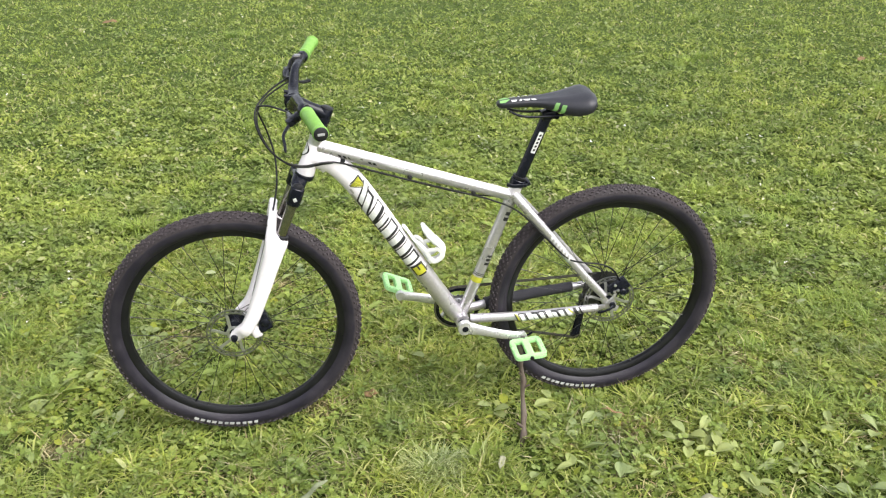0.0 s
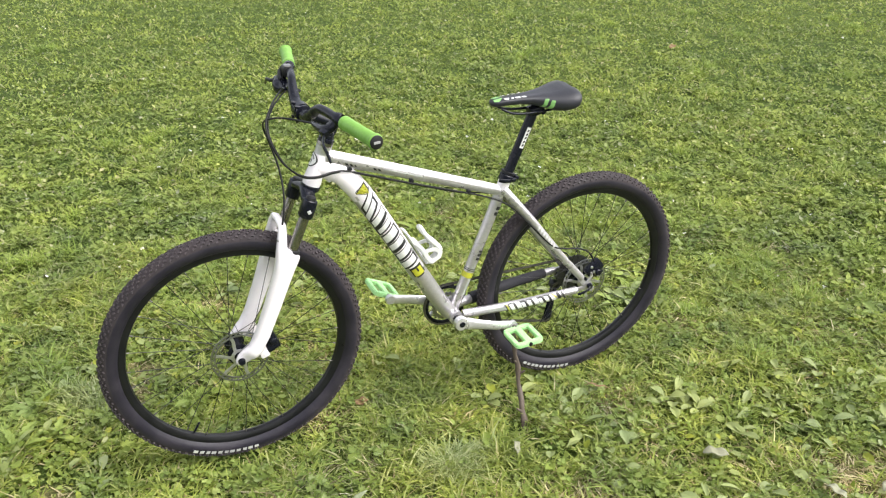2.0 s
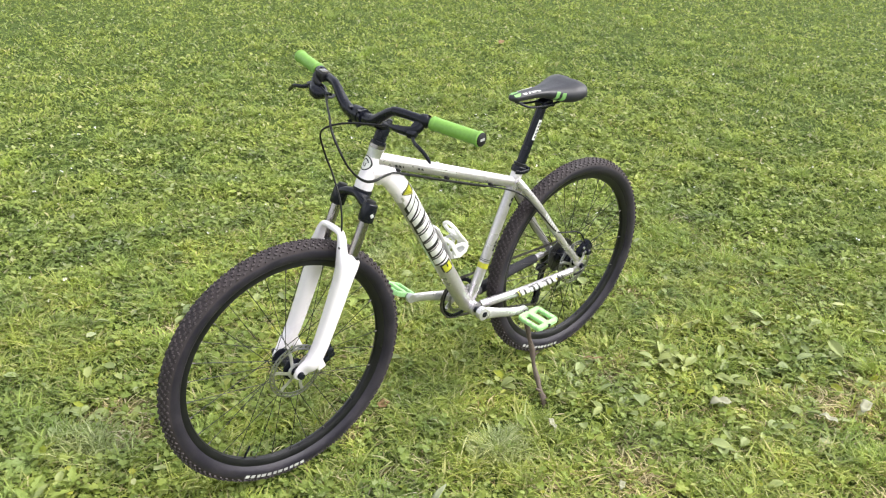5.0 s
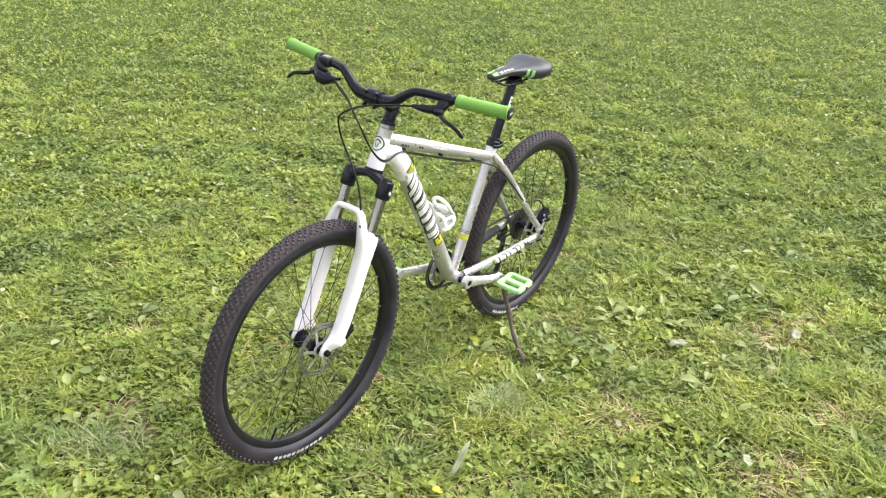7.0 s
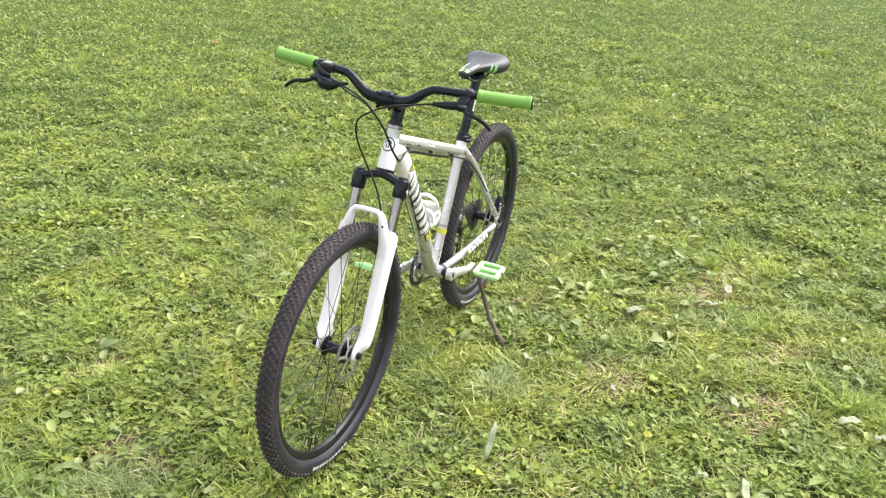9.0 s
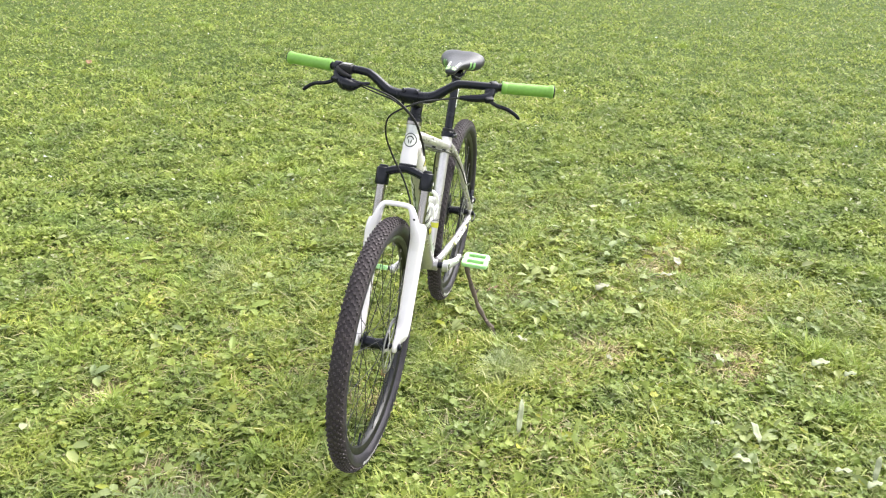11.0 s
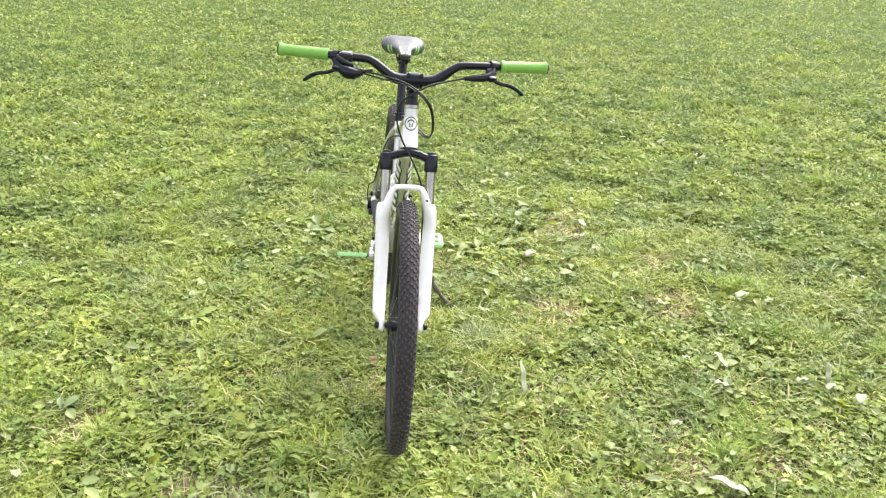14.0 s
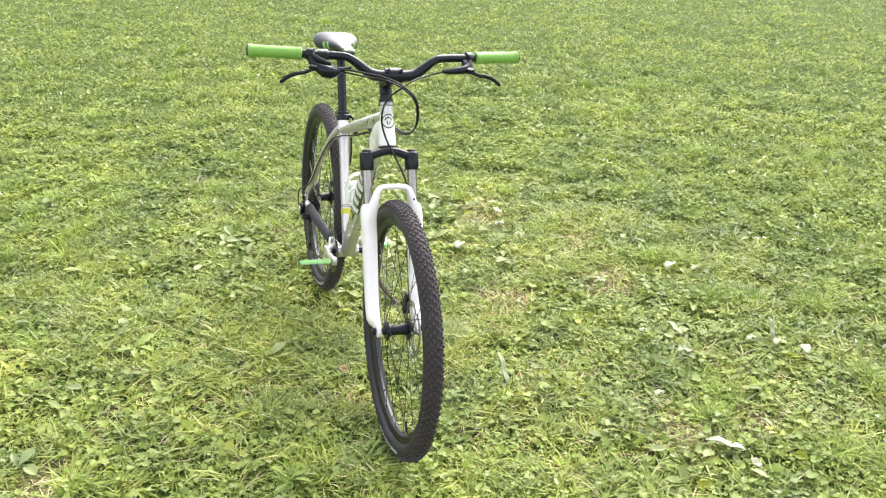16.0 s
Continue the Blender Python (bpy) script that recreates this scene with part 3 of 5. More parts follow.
def tyre_mesh():
    half, depth = 0.0255, 0.052
    prof = []
    for k in range(15):
        a = radians(-128 + 256 * k / 14)
        prof.append((half * math.sin(a), TR - 0.029 + (0.0265 if abs(a) < 1.57 else 0.0265) * math.cos(a)))
    prof = [(y, max(r, 0.3125)) for y, r in prof]
    return lathe((0, 0, 0), prof + [(0.0105, 0.311), (-0.0105, 0.311)], 96, closed=True)


def knobs_mesh():
    """Low square tread blocks in staggered chevron rows."""
    m = bmesh.new()
    n = 106
    rows = [(0.0038, 0.0, 0.0060, 0.0082), (-0.0038, 0.5, 0.0060, 0.0082), (0.0108, 0.30, 0.0058, 0.0080), (-0.0108, 0.80, 0.0058, 0.0080), (0.0166, 0.72, 0.0052, 0.0082), (-0.0166, 0.22, 0.0052, 0.0082), (0.0212, 0.15, 0.0044, 0.0070), (-0.0212, 0.65, 0.0044, 0.0070)]
    pick = random.Random(4)
    for i in range(n):
        for y, ph, wy, lx in rows:
            a = 2 * math.pi * (i + ph) / n
            s = y / 0.0255
            c = math.sqrt(max(0.04, 1 - s * s))
            nr = vec((0, s, c)).normalized()
            tn = vec((0, c, -s)).normalized()
            base = vec((0, y, TR - 0.029 + 0.0265 * c))
            h, yaw = pick.uniform(0.0026, 0.0036), (0.30 if y > 0 else -0.30) * (1 if ph < 0.45 else -1) + pick.uniform(-0.30, 0.30)
            fw = vec((1, 0, 0))
            ax, ay = fw * math.cos(yaw) + tn * math.sin(yaw), tn * math.cos(yaw) - fw * math.sin(yaw)
            rot = Matrix.Rotation(a, 3, "Y")
            v = []
            for hh, sh in ((-0.001, 1.0), (h, 0.78)):
                for p, q in ((-1, -1), (1, -1), (1, 1), (-1, 1)):
                    v.append(m.verts.new(rot @ (base + nr * hh + ax * p * lx * 0.5 * sh + ay * q * wy * 0.5 * sh)))
            m.faces.new(v[4:8])
            for k in range(4):
                m.faces.new((v[k], v[(k + 1) % 4], v[4 + (k + 1) % 4], v[4 + k]))
    return m


def sidewall_bars(start, side):
    """Light lettering on the sidewall, as plain bars."""
    m = bmesh.new()
    for i in range(11):
        for rad0, rad1 in ((0.3335, 0.3435),):
            a0 = start + i * 3.0
            quad = []
            for r, a in ((rad0, a0), (rad1, a0 + 0.2), (rad1, a0 + (2.1, 2.4, 1.9)[i % 3]), (rad0, a0 + (2.05, 2.35, 1.9)[i % 3])):
                y = 0.0255 * math.sqrt(max(0, 1 - ((r - (TR - 0.029)) / 0.0265) ** 2)) + 0.0007
                quad.append(m.verts.new((r * math.cos(radians(a)), side * y, r * math.sin(radians(a)))))
            m.faces.new(quad)
    return m


def rotor_mesh(y):
    """Braking ring with holes between two rims."""
    m = bmesh.new()
    for r0, r1 in ((0.0655, 0.0700), (0.0755, 0.080)):
        lathe((0, y, 0), [(-0.0009, r0), (-0.0009, r1), (0.0009, r1), (0.0009, r0)], 60, m, True)
    for i in range(30):
        a = 2 * math.pi * i / 30
        p, q = vec((0.069 * math.cos(a), y, 0.069 * math.sin(a))), vec((0.0765 * math.cos(a + 0.09), y, 0.0765 * math.sin(a + 0.09)))
        sweep([p, q], [(0.0009, 0.0026)] * 2, 6, (0, 1, 0), m)
    return m


def disc_arm_mesh(y, i):
    """One bent arm between the hub and the braking ring."""
    a = 2 * math.pi * i / 6
    pts = curve([(r * math.cos(a + w), y, r * math.sin(a + w)) for r, w in ((0.021, 0.0), (0.038, 0.18), (0.054, 0.26), (0.067, 0.24))], 3)
    return sweep(pts, [(0.0009, 0.0052)] * len(pts), 6, (0, 1, 0))


SPOKE_LEN = 0.262
spoke_bm = sweep([(0, 0, 0), (0, 0, SPOKE_LEN)], 0.00095, 5, (1, 0, 0))
SPOKE_MESH = finish(spoke_bm, "spoke", SPOKE)
NIPPLE_MESH = finish(sweep([(0, 0, 0), (0, 0, 0.011)], [0.0022, 0.0017], 6, (1, 0, 0)), "nipple", CHAIN)


def wheel(name, m, rear):
    half = 0.058 if rear else 0.046
    fl = ((0.030, 0.026), (-0.020, 0.027)) if rear else ((0.028, 0.027), (-0.034, 0.024))
    prof = [(-half, 0.006), (-half + 0.001, 0.009), (-half + 0.008, 0.011), (fl[1][0] - 0.006, 0.016), (fl[1][0] - 0.002, fl[1][1] + 0.004), (fl[1][0] + 0.002, fl[1][1] + 0.004),
            (fl[1][0] + 0.006, 0.017), (0.0, 0.0145), (fl[0][0] - 0.006, 0.018), (fl[0][0] - 0.002, fl[0][1] + 0.004), (fl[0][0] + 0.002, fl[0][1] + 0.004), (fl[0][0] + 0.006, 0.0165), (half - 0.008, 0.011), (half - 0.001, 0.009), (half, 0.006)]
    hub = part(name, lathe((0, 0, 0), prof, 28), BLACK, bike, "spoked wheel with knobbly black tyre and black rim", m)
    tyre = part("tyre", tyre_mesh(), SIDEWALL, hub, "black knobbly mountain bike tyre", m)
    # tread blocks belong to the tyre's own mesh
    kn = knobs_mesh()
    kn.transform(BIKE_SHIFT @ m)
    big = bmesh.new()
    big.from_mesh(tyre.data)
    n0 = len(big.faces)
    join(big, kn)
    big.faces.ensure_lookup_table()
    for f in big.faces[n0:]:
        f.material_index = 1
    centre = BIKE_SHIFT @ m @ vec((0, 0, 0))
    inv = (BIKE_SHIFT @ m).inverted()
    for f in big.faces[:n0]:
        c = inv @ f.calc_center_median()
        if math.hypot(c.x, c.z) > TR - 0.0185:
            f.material_index = 2
    big.to_mesh(tyre.data)
    big.free()
    tyre.data.materials.append(RUBBER)
    tyre.data.materials.append(TREAD_BASE)
    tyre.data.polygons.foreach_set("use_smooth", [True] * len(tyre.data.polygons))
    tyre.data.set_sharp_from_angle(angle=radians(38))
    part("rim", lathe((0, 0, 0), [(-0.0125, 0.3165), (-0.0135, 0.312), (-0.0125, 0.303), (-0.008, 0.2945), (0.0, 0.2915), (0.008, 0.2945), (0.0125, 0.303), (0.0135, 0.312), (0.0125, 0.3165), (0.010, 0.311), (-0.010, 0.311)], 96, closed=True), RIM, hub, "black alloy rim", m)
    part("sidewall_lettering", sidewall_bars(-95 if not rear else -88, 1), PRINT_GREY, hub, "light bars on the tyre's sidewall", m)
    part("sidewall_lettering", sidewall_bars(-95 if not rear else -88, -1), PRINT_GREY, hub, "light bars on the tyre's sidewall", m)
    part("brake_disc", rotor_mesh(0.0415), STEEL, hub, "steel brake disc", m)
    part("disc_carrier", lathe((0, 0.0415, 0), [(-0.001, 0.015), (-0.001, 0.024), (0.001, 0.024), (0.001, 0.015)], 24, closed=True), ALLOY, hub, "bright disc carrier", m)
    for i in range(6):
        part("disc_arm", disc_arm_mesh(0.0415, i), ALLOY, hub, "bright bent disc arm", m)
    for i in range(32):
        side = i % 2
        a = 2 * math.pi * i / 32
        cross = (1 if (i // 2) % 2 else -1) * 1.05
        y, r = fl[side]
        p = vec((r * math.cos(a + cross), y, r * math.sin(a + cross)))
        q = vec((0.2925 * math.cos(a), 0.003 * (1 if side == 0 else -1), 0.2925 * math.sin(a)))
        d = q - p
        place = BIKE_SHIFT @ m @ Matrix.Translation(p) @ d.to_track_quat("Z", "Y").to_matrix().to_4x4() @ Matrix.Diagonal((1, 1, d.length / SPOKE_LEN, 1))
        ob = new("spoke", SPOKE_MESH)
        ob.parent, ob.matrix_basis = hub, place
        ob = new("spoke_nipple", NIPPLE_MESH)
        ob.parent = hub
        ob.matrix_basis = BIKE_SHIFT @ m @ Matrix.Translation(q - d.normalized() * 0.009) @ d.to_track_quat("Z", "Y").to_matrix().to_4x4()
    pts = curve([(0, 0.004, TR - 0.058 - 0.016), (0, 0.004, TR - 0.058 - 0.052)], 2)
    part("valve", sweep(pts, 0.0032, 8), BLACK, hub, "black tyre valve", m @ Matrix.Rotation(radians(118 if rear else 150), 4, "Y"))
    return hub


FRONT_AXLE = fk(0.639, 0.0528)
FM = STEER @ Matrix.Translation(FRONT_AXLE)
front = wheel("front_wheel", FM, False)
rear = wheel("rear_wheel", Matrix(), True)

# front quick release, rear cassette and derailleur
bm = lathe((0, 0, 0), [(-0.076, 0.004), (-0.075, 0.0085), (-0.066, 0.0105), (-0.063, 0.003), (0.063, 0.003), (0.066, 0.0105), (0.075, 0.0085), (0.076, 0.005)], 18)
part("front_skewer", bm, BLACK, front, "black quick-release skewer", FM)
bm = lathe((0, 0, 0), [(-0.082, 0.004), (-0.081, 0.009), (-0.073, 0.010), (-0.072, 0.003), (0.072, 0.003), (0.073, 0.010), (0.081, 0.009), (0.082, 0.005)], 18)
sweep(curve([(0.0, 0.080, 0), (0.012, 0.088, -0.004), (0.036, 0.088, -0.012), (0.048, 0.084, -0.016)], 4), [(0.0028, 0.005)] * 13, 8, (0, 1, 0), bm)
part("rear_skewer", bm, BLACK, rear, "black quick-release skewer")
bm = bmesh.new()
for i in range(9):
    r, n = 0.023 + 0.0049 * i, 11 + 2 * i
    y = -0.0545 + 0.0039 * i
    ring = []
    for k in range(n * 2):
        rr = r + (0.0022 if k % 2 else -0.0018)
        ring.append((rr * math.cos(math.pi * k / n), rr * math.sin(math.pi * k / n)))
    lo, hi = ([bm.verts.new((x, y + e, z)) for x, z in ring] for e in (-0.0009, 0.0009))
    bm.faces.new(lo)
    bm.faces.new(hi)
    for k in range(len(ring)):
        bm.faces.new((lo[k], lo[(k + 1) % len(ring)], hi[(k + 1) % len(ring)], hi[k]))
lathe((0, 0, 0), [(-0.058, 0.012), (-0.058, 0.020), (-0.022, 0.020), (-0.022, 0.012)], 24, bm)
part("cassette", bm, COG, rear, "dark stacked sprockets")
mech = part("rear_derailleur", block((0.012, -0.082, -0.040), (0.030, 0.020, 0.048), 0.007, (0, 24, 0)), BLACK, bike, "black rear derailleur with long cage")
bm = block((0.034, -0.074, -0.066), (0.034, 0.026, 0.026), 0.007, (0, -20, 0))
part("parallelogram", bm, BLACK_PLASTIC, mech)
part("derailleur_plate", block((0.016, -0.0935, -0.046), (0.020, 0.004, 0.030), 0.0015, (0, 24, 0)), ALLOY, mech, "bright derailleur plate")
for y in (-0.064, -0.054):
    part("cage_plate", sweep([(0.044, y, -0.070), (0.062, y, -0.186)], [(0.0012, 0.0090), (0.0012, 0.0120)], 8, (0, 1, 0)), BLACK, mech)
for x, z, r in ((0.044, -0.070, 0.017), (0.062, -0.186, 0.019)):
    bm = bmesh.new()
    ring = [((r + (0.0 if k % 2 else -0.0045)) * math.cos(math.pi * k / 11) + x, (r + (0.0 if k % 2 else -0.0045)) * math.sin(math.pi * k / 11) + z) for k in range(22)]
    lo, hi = ([bm.verts.new((px, y, pz)) for px, pz in ring] for y in (-0.0615, -0.0565))
    bm.faces.new(lo)
    bm.faces.new(hi)
    for k in range(22):
        bm.faces.new((lo[k], lo[(k + 1) % 22], hi[(k + 1) % 22], hi[k]))
    part("jockey_wheel", bm, BLACK_PLASTIC, mech)
bm = block((-0.020, 0.058, 0.054), (0.036, 0.024, 0.062), 0.006, (0, -52, 0))
block((-0.036, 0.054, 0.040), (0.030, 0.030, 0.026), 0.007, (0, -40, 0), bm)
lathe((-0.028, 0.060, 0.044), [(-0.002, 0.010), (0.016, 0.011), (0.019, 0.008)], 16, bm)
caliper = part("rear_brake_caliper", bm, BLACK, bike, "black rear disc brake caliper")
for q in ((-0.004, 0.071, 0.066), (-0.030, 0.071, 0.032), (-0.014, 0.071, 0.048)):
    part("caliper_bolt", lathe(q, [(-0.003, 0.002), (-0.002, 0.0042), (0.0025, 0.0042), (0.003, 0.0025)], 12), ALLOY, caliper, "bright bolt head")

# ---- cranks, chain and pedals ----
CRANK = vec((-0.172, 0, -0.040))
spindle = part("crankset", lathe(BB, [(-0.070, 0.009), (-0.069, 0.012), (0.069, 0.012), (0.070, 0.009)], 20), BLACK, bike, "silver cranks with black chainrings")


def crank_arm(y0, y1, d):
    n = 8
    pts = [BB + d * (i / n) + vec((0, y0 + (y1 - y0) * min(1, i / 5), 0)) for i in range(n + 1)]
    size = [(0.0095, 0.020), (0.0095, 0.0205), (0.009, 0.0175), (0.0085, 0.0160), (0.008, 0.0155), (0.008, 0.0150), (0.0078, 0.0148), (0.0078, 0.0150), (0.0072, 0.0135)]
    m = sweep(pts, size, 20)
    lathe(BB + vec((0, y0, 0)), [(-0.011, 0.016), (-0.010, 0.021), (0.009, 0.021), (0.010, 0.016)], 24, m)
    lathe(BB + d + vec((0, y1, 0)), [(-0.008, 0.011), (-0.0075, 0.0145), (0.007, 0.0145), (0.0075, 0.011)], 20, m)
    return m


part("crank_arm", crank_arm(0.066, 0.083, CRANK), CRANK_ALLOY, spindle, "silver crank arm")
part("crank_arm", crank_arm(-0.070, -0.083, -CRANK), CRANK_ALLOY, spindle, "silver crank arm")
for s in (1, -1):
    part("crank_bolt", lathe(BB + vec((0, s * 0.0755, 0)), [(-0.002, 0.006), (-0.002, 0.0095), (0.002, 0.0095), (0.002, 0.006)], 16), BLACK, spindle, "black crank bolt")


def chainring(r, n, y, inner):
    m = bmesh.new()
    outer = [((r + (0.0028 if k % 2 else -0.0022)) * math.cos(math.pi * k / n), (r + (0.0028 if k % 2 else -0.0022)) * math.sin(math.pi * k / n)) for k in range(2 * n)]
    inn = [(inner * math.cos(math.pi * k / n), inner * math.sin(math.pi * k / n)) for k in range(2 * n)]
    vs = [[m.verts.new(BB + vec((x, y + e, z))) for x, z in loop] for e in (-0.001, 0.001) for loop in (outer, inn)]
    for k in range(2 * n):
        j = (k + 1) % (2 * n)
        m.faces.new((vs[0][k], vs[0][j], vs[1][j], vs[1][k]))
        m.faces.new((vs[2][k], vs[2][j], vs[3][j], vs[3][k]))
        m.faces.new((vs[0][k], vs[0][j], vs[2][j], vs[2][k]))
        m.faces.new((vs[1][k], vs[1][j], vs[3][j], vs[3][k]))
    return m


part("chainring", chainring(0.0705, 34, -0.050, 0.058), BLACK, spindle, "black outer chainring")
part("chainring", chainring(0.047, 22, -0.043, 0.037), STEEL, spindle, "steel inner chainring")
for i in range(4):
    a = radians(60 + 90 * i)
    p = BB + vec((0.054 * math.cos(a), -0.050, 0.054 * math.sin(a)))
    part("chainring_bolt", lathe(p, [(-0.0065, 0.002), (-0.006, 0.0045), (0.0055, 0.0045), (0.006, 0.002)], 12), ALLOY, spindle, "bright chainring bolt")
for i in range(4):
    a = radians(60 + 90 * i)
    p = BB + vec((0.012 * math.cos(a), -0.060, 0.012 * math.sin(a)))
    q = BB + vec((0.058 * math.cos(a), -0.053, 0.058 * math.sin(a)))
    part("spider_arm", sweep([p, q], [(0.005, 0.011), (0.0035, 0.007)], 12), CRANK_ALLOY, spindle)


def chain_mesh():
    """Links along the loop round chainring, cassette and jockey wheels."""
    m = bmesh.new()
    path = []
    cx, cz, cr = BB.x, BB.z, 0.0715
    for k in range(19):
        a = radians(93 - 190 * k / 18)
        path.append(vec((cx + cr * math.cos(a), -0.050, cz + cr * math.sin(a))))
    path += [vec((0.30, -0.0515, -0.134)), vec((0.16, -0.056, -0.172)), vec((0.068, -0.059, -0.198)), vec((0.047, -0.059, -0.190)), vec((0.050, -0.059, -0.140)), vec((0.060, -0.058, -0.088)), vec((0.050, -0.054, -0.055)), vec((0.020, -0.046, -0.046))]
    for k in range(9):
        a = radians(-95 - 170 * k / 8)
        path.append(vec((0.046 * math.cos(a), -0.0405, 0.046 * math.sin(a))))
    path.append(path[0])
    length = [0.0]
    for a, b in zip(path, path[1:]):
        length.append(length[-1] + (b - a).length)
    n = int(length[-1] / 0.0127)
    at = lambda s: vec([float(np.interp(s, length, [p[j] for p in path])) for j in range(3)])
    for i in range(n):
        p, q = at(i * length[-1] / n), at((i + 1) * length[-1] / n)
        e = (q - p) * 0.22
        w = 0.0034 if i % 2 else 0.0024
        for y in (-w, w):
            sweep([p - e + vec((0, y, 0)), p + vec((0, y, 0)), q + vec((0, y, 0)), q + e + vec((0, y, 0))], [(0.0005, 0.0018), (0.0005, 0.0033), (0.0005, 0.0033), (0.0005, 0.0018)], 6, (0, 1, 0), m)
    return m


part("chain", chain_mesh(), CHAIN, bike, "dark oily bicycle chain")


def pedal(centre, s, tip):
    c = vec(centre)
    t = (0, tip, 0)
    R = pose(0, 0, 0, *t).to_3x3()
    W, L, H = 0.098, 0.096, 0.0135
    xs = [-L / 2, -L / 2 + 0.016, -0.011, 0.011, L / 2 - 0.016, L / 2]
    ys = [-W / 2, -W / 2 + 0.018, W / 2 - 0.017, W / 2]
    m = bmesh.new()
    vs = {}
    for i, px in enumerate(xs):
        for j, py in enumerate(ys):
            cut = 0.92 if i in (0, 5) and j in (0, 3) else 1.0
            vs[i, j] = m.verts.new((px * cut, py * cut * s, -H / 2))
    faces = [m.faces.new((vs[i, j], vs[i + 1, j], vs[i + 1, j + 1], vs[i, j + 1])) for i in range(5) for j in range(3) if not (j == 1 and i in (1, 3))]
    g = bmesh.ops.extrude_face_region(m, geom=faces)
    bmesh.ops.translate(m, verts=[v for v in g["geom"] if isinstance(v, bmesh.types.BMVert)], vec=(0, 0, H))
    bmesh.ops.recalc_face_normals(m, faces=m.faces[:])
    bmesh.ops.bevel(m, geom=[e for e in m.edges if e.is_manifold and e.calc_face_angle(0) > 0.6], offset=0.0022, segments=2, affect="EDGES")
    m.transform(Matrix.Translation(c) @ R.to_4x4())
    body = part("pedal", m, LIME_PEDAL, bike, "pale lime plastic platform pedal")
    lathe_m = lathe(c + vec((0, -s * 0.055, 0)), [(-0.014, 0.005), (-0.013, 0.0075), (0.013, 0.0075), (0.014, 0.005)], 14)
    part("pedal_spindle", lathe_m, CHAIN, body)
    for sx in (1, -1):
        for k in range(4):
            for sz in (1, -1):
                p = c + R @ vec((sx * (L / 2 - 0.006), -0.034 + 0.0225 * k, sz * (H / 2)))
                part("pedal_pin", sweep([p - vec((0, 0, sz * 0.002)), p + vec((0, 0, sz * 0.0024))], 0.0014, 6, (1, 0, 0)), LIME_PEDAL, body)
    part("pedal_end_cap", lathe(c + R @ vec((0, s * W / 2, 0)), [(-0.002, 0.004), (-0.002, 0.0065), (0.0015, 0.0065), (0.002, 0.004)], 14), BLACK_PLASTIC, body)


PL, PR = BB + CRANK + vec((-0.001, 0.148, 0)), BB - CRANK + vec((0, -0.148, 0))
pedal(PL, 1, 4)
pedal(PR, -1, -25)

# ---- fork ----
CROWN = STEER @ Matrix.Translation(DOWN * 0.004)
steerer_gap = part("fork_crown", sweep([fk(a, 0) for a in (0.122, 0.124, 0.131, 0.136)], [0.024, 0.0265, 0.0265, 0.025], 22), BLACK, bike, "black fork crown", STEER)
bm = bmesh.new()
pts = curve([fk(0.150, 0.012, 0.068), fk(0.146, 0.014, 0.050), fk(0.138, 0.012, 0.028), fk(0.133, 0.008, 0), fk(0.138, 0.012, -0.028), fk(0.146, 0.014, -0.050), fk(0.150, 0.012, -0.068)], 5)
sweep(pts, [(0.0122, 0.0165 + 0.006 * (1 - abs(i / (len(pts) - 1) - 0.5) * 2)) for i in range(len(pts))], 16, DOWN, bm, power=0.75)
part("crown_bridge", bm, BLACK, steerer_gap, "", CROWN)
for s in (1, -1):
    part("crown_clamp", sweep([fk(a, 0.0145, s * 0.065) for a in (0.137, 0.139, 0.150, 0.183, 0.187)], [0.0165, 0.0185, 0.0195, 0.0195, 0.0178], 24, power=0.8), BLACK, steerer_gap, "", CROWN)
for s in (1, -1):
    bm = sweep([fk(a, 0.0145, s * 0.065) for a in (0.129, 0.1305, 0.138)], [0.010, 0.0125, 0.0145], 16)
    part("fork_top_cap", bm, BLACK_PLASTIC, steerer_gap, "", CROWN)
    part("stanchion", sweep([fk(a, 0.0145 + (a - 0.18) * 0.02, s * 0.065) for a in (0.18, 0.24, 0.33)], 0.0138, 22), STANCHION, bike, "dark polished stanchion", STEER)
for s in (1, -1):
    bm = bmesh.new()
    rows = [(0.292, 0.015, 0.0650, 0.0195, 0.0185), (0.296, 0.0165, 0.0655, 0.0230, 0.0205), (0.312, 0.020, 0.0665, 0.0270, 0.0215), (0.335, 0.0225, 0.0665, 0.0275, 0.0215), (0.38, 0.0215, 0.0660, 0.0250, 0.0208),
            (0.46, 0.020, 0.0655, 0.0224, 0.0200), (0.55, 0.021, 0.0655, 0.0202, 0.0192), (0.592, 0.026, 0.0650, 0.0198, 0.0190), (0.604, 0.031, 0.0648, 0.0197, 0.0187), (0.612, 0.035, 0.0625, 0.0196, 0.0160), (0.621, 0.041, 0.0585, 0.0192, 0.0112), (0.636, 0.049, 0.0560, 0.0174, 0.0080), (0.649, 0.055, 0.0560, 0.0125, 0.0078), (0.654, 0.058, 0.056, 0.006, 0.0055)]
    sweep([fk(a, b, s * y) for a, b, y, rb, ry in rows], [(ry, rb) for a, b, y, rb, ry in rows], 24, bm=bm, power=0.72)
    block(fk(0.600, 0.004, s * 0.061), (0.026, 0.012, 0.050), 0.005, (0, 21, 0), bm)
    lower = part("fork_lower", bm, WHITE, bike, "gloss white fork lower leg", STEER)
    bm = sweep([fk(a, 0.0155, s * 0.0672) for a in (0.286, 0.288, 0.298)], [0.0165, 0.0180, 0.0180], 20)
    part("wiper_seal", bm, BLACK_PLASTIC, lower, "", STEER)
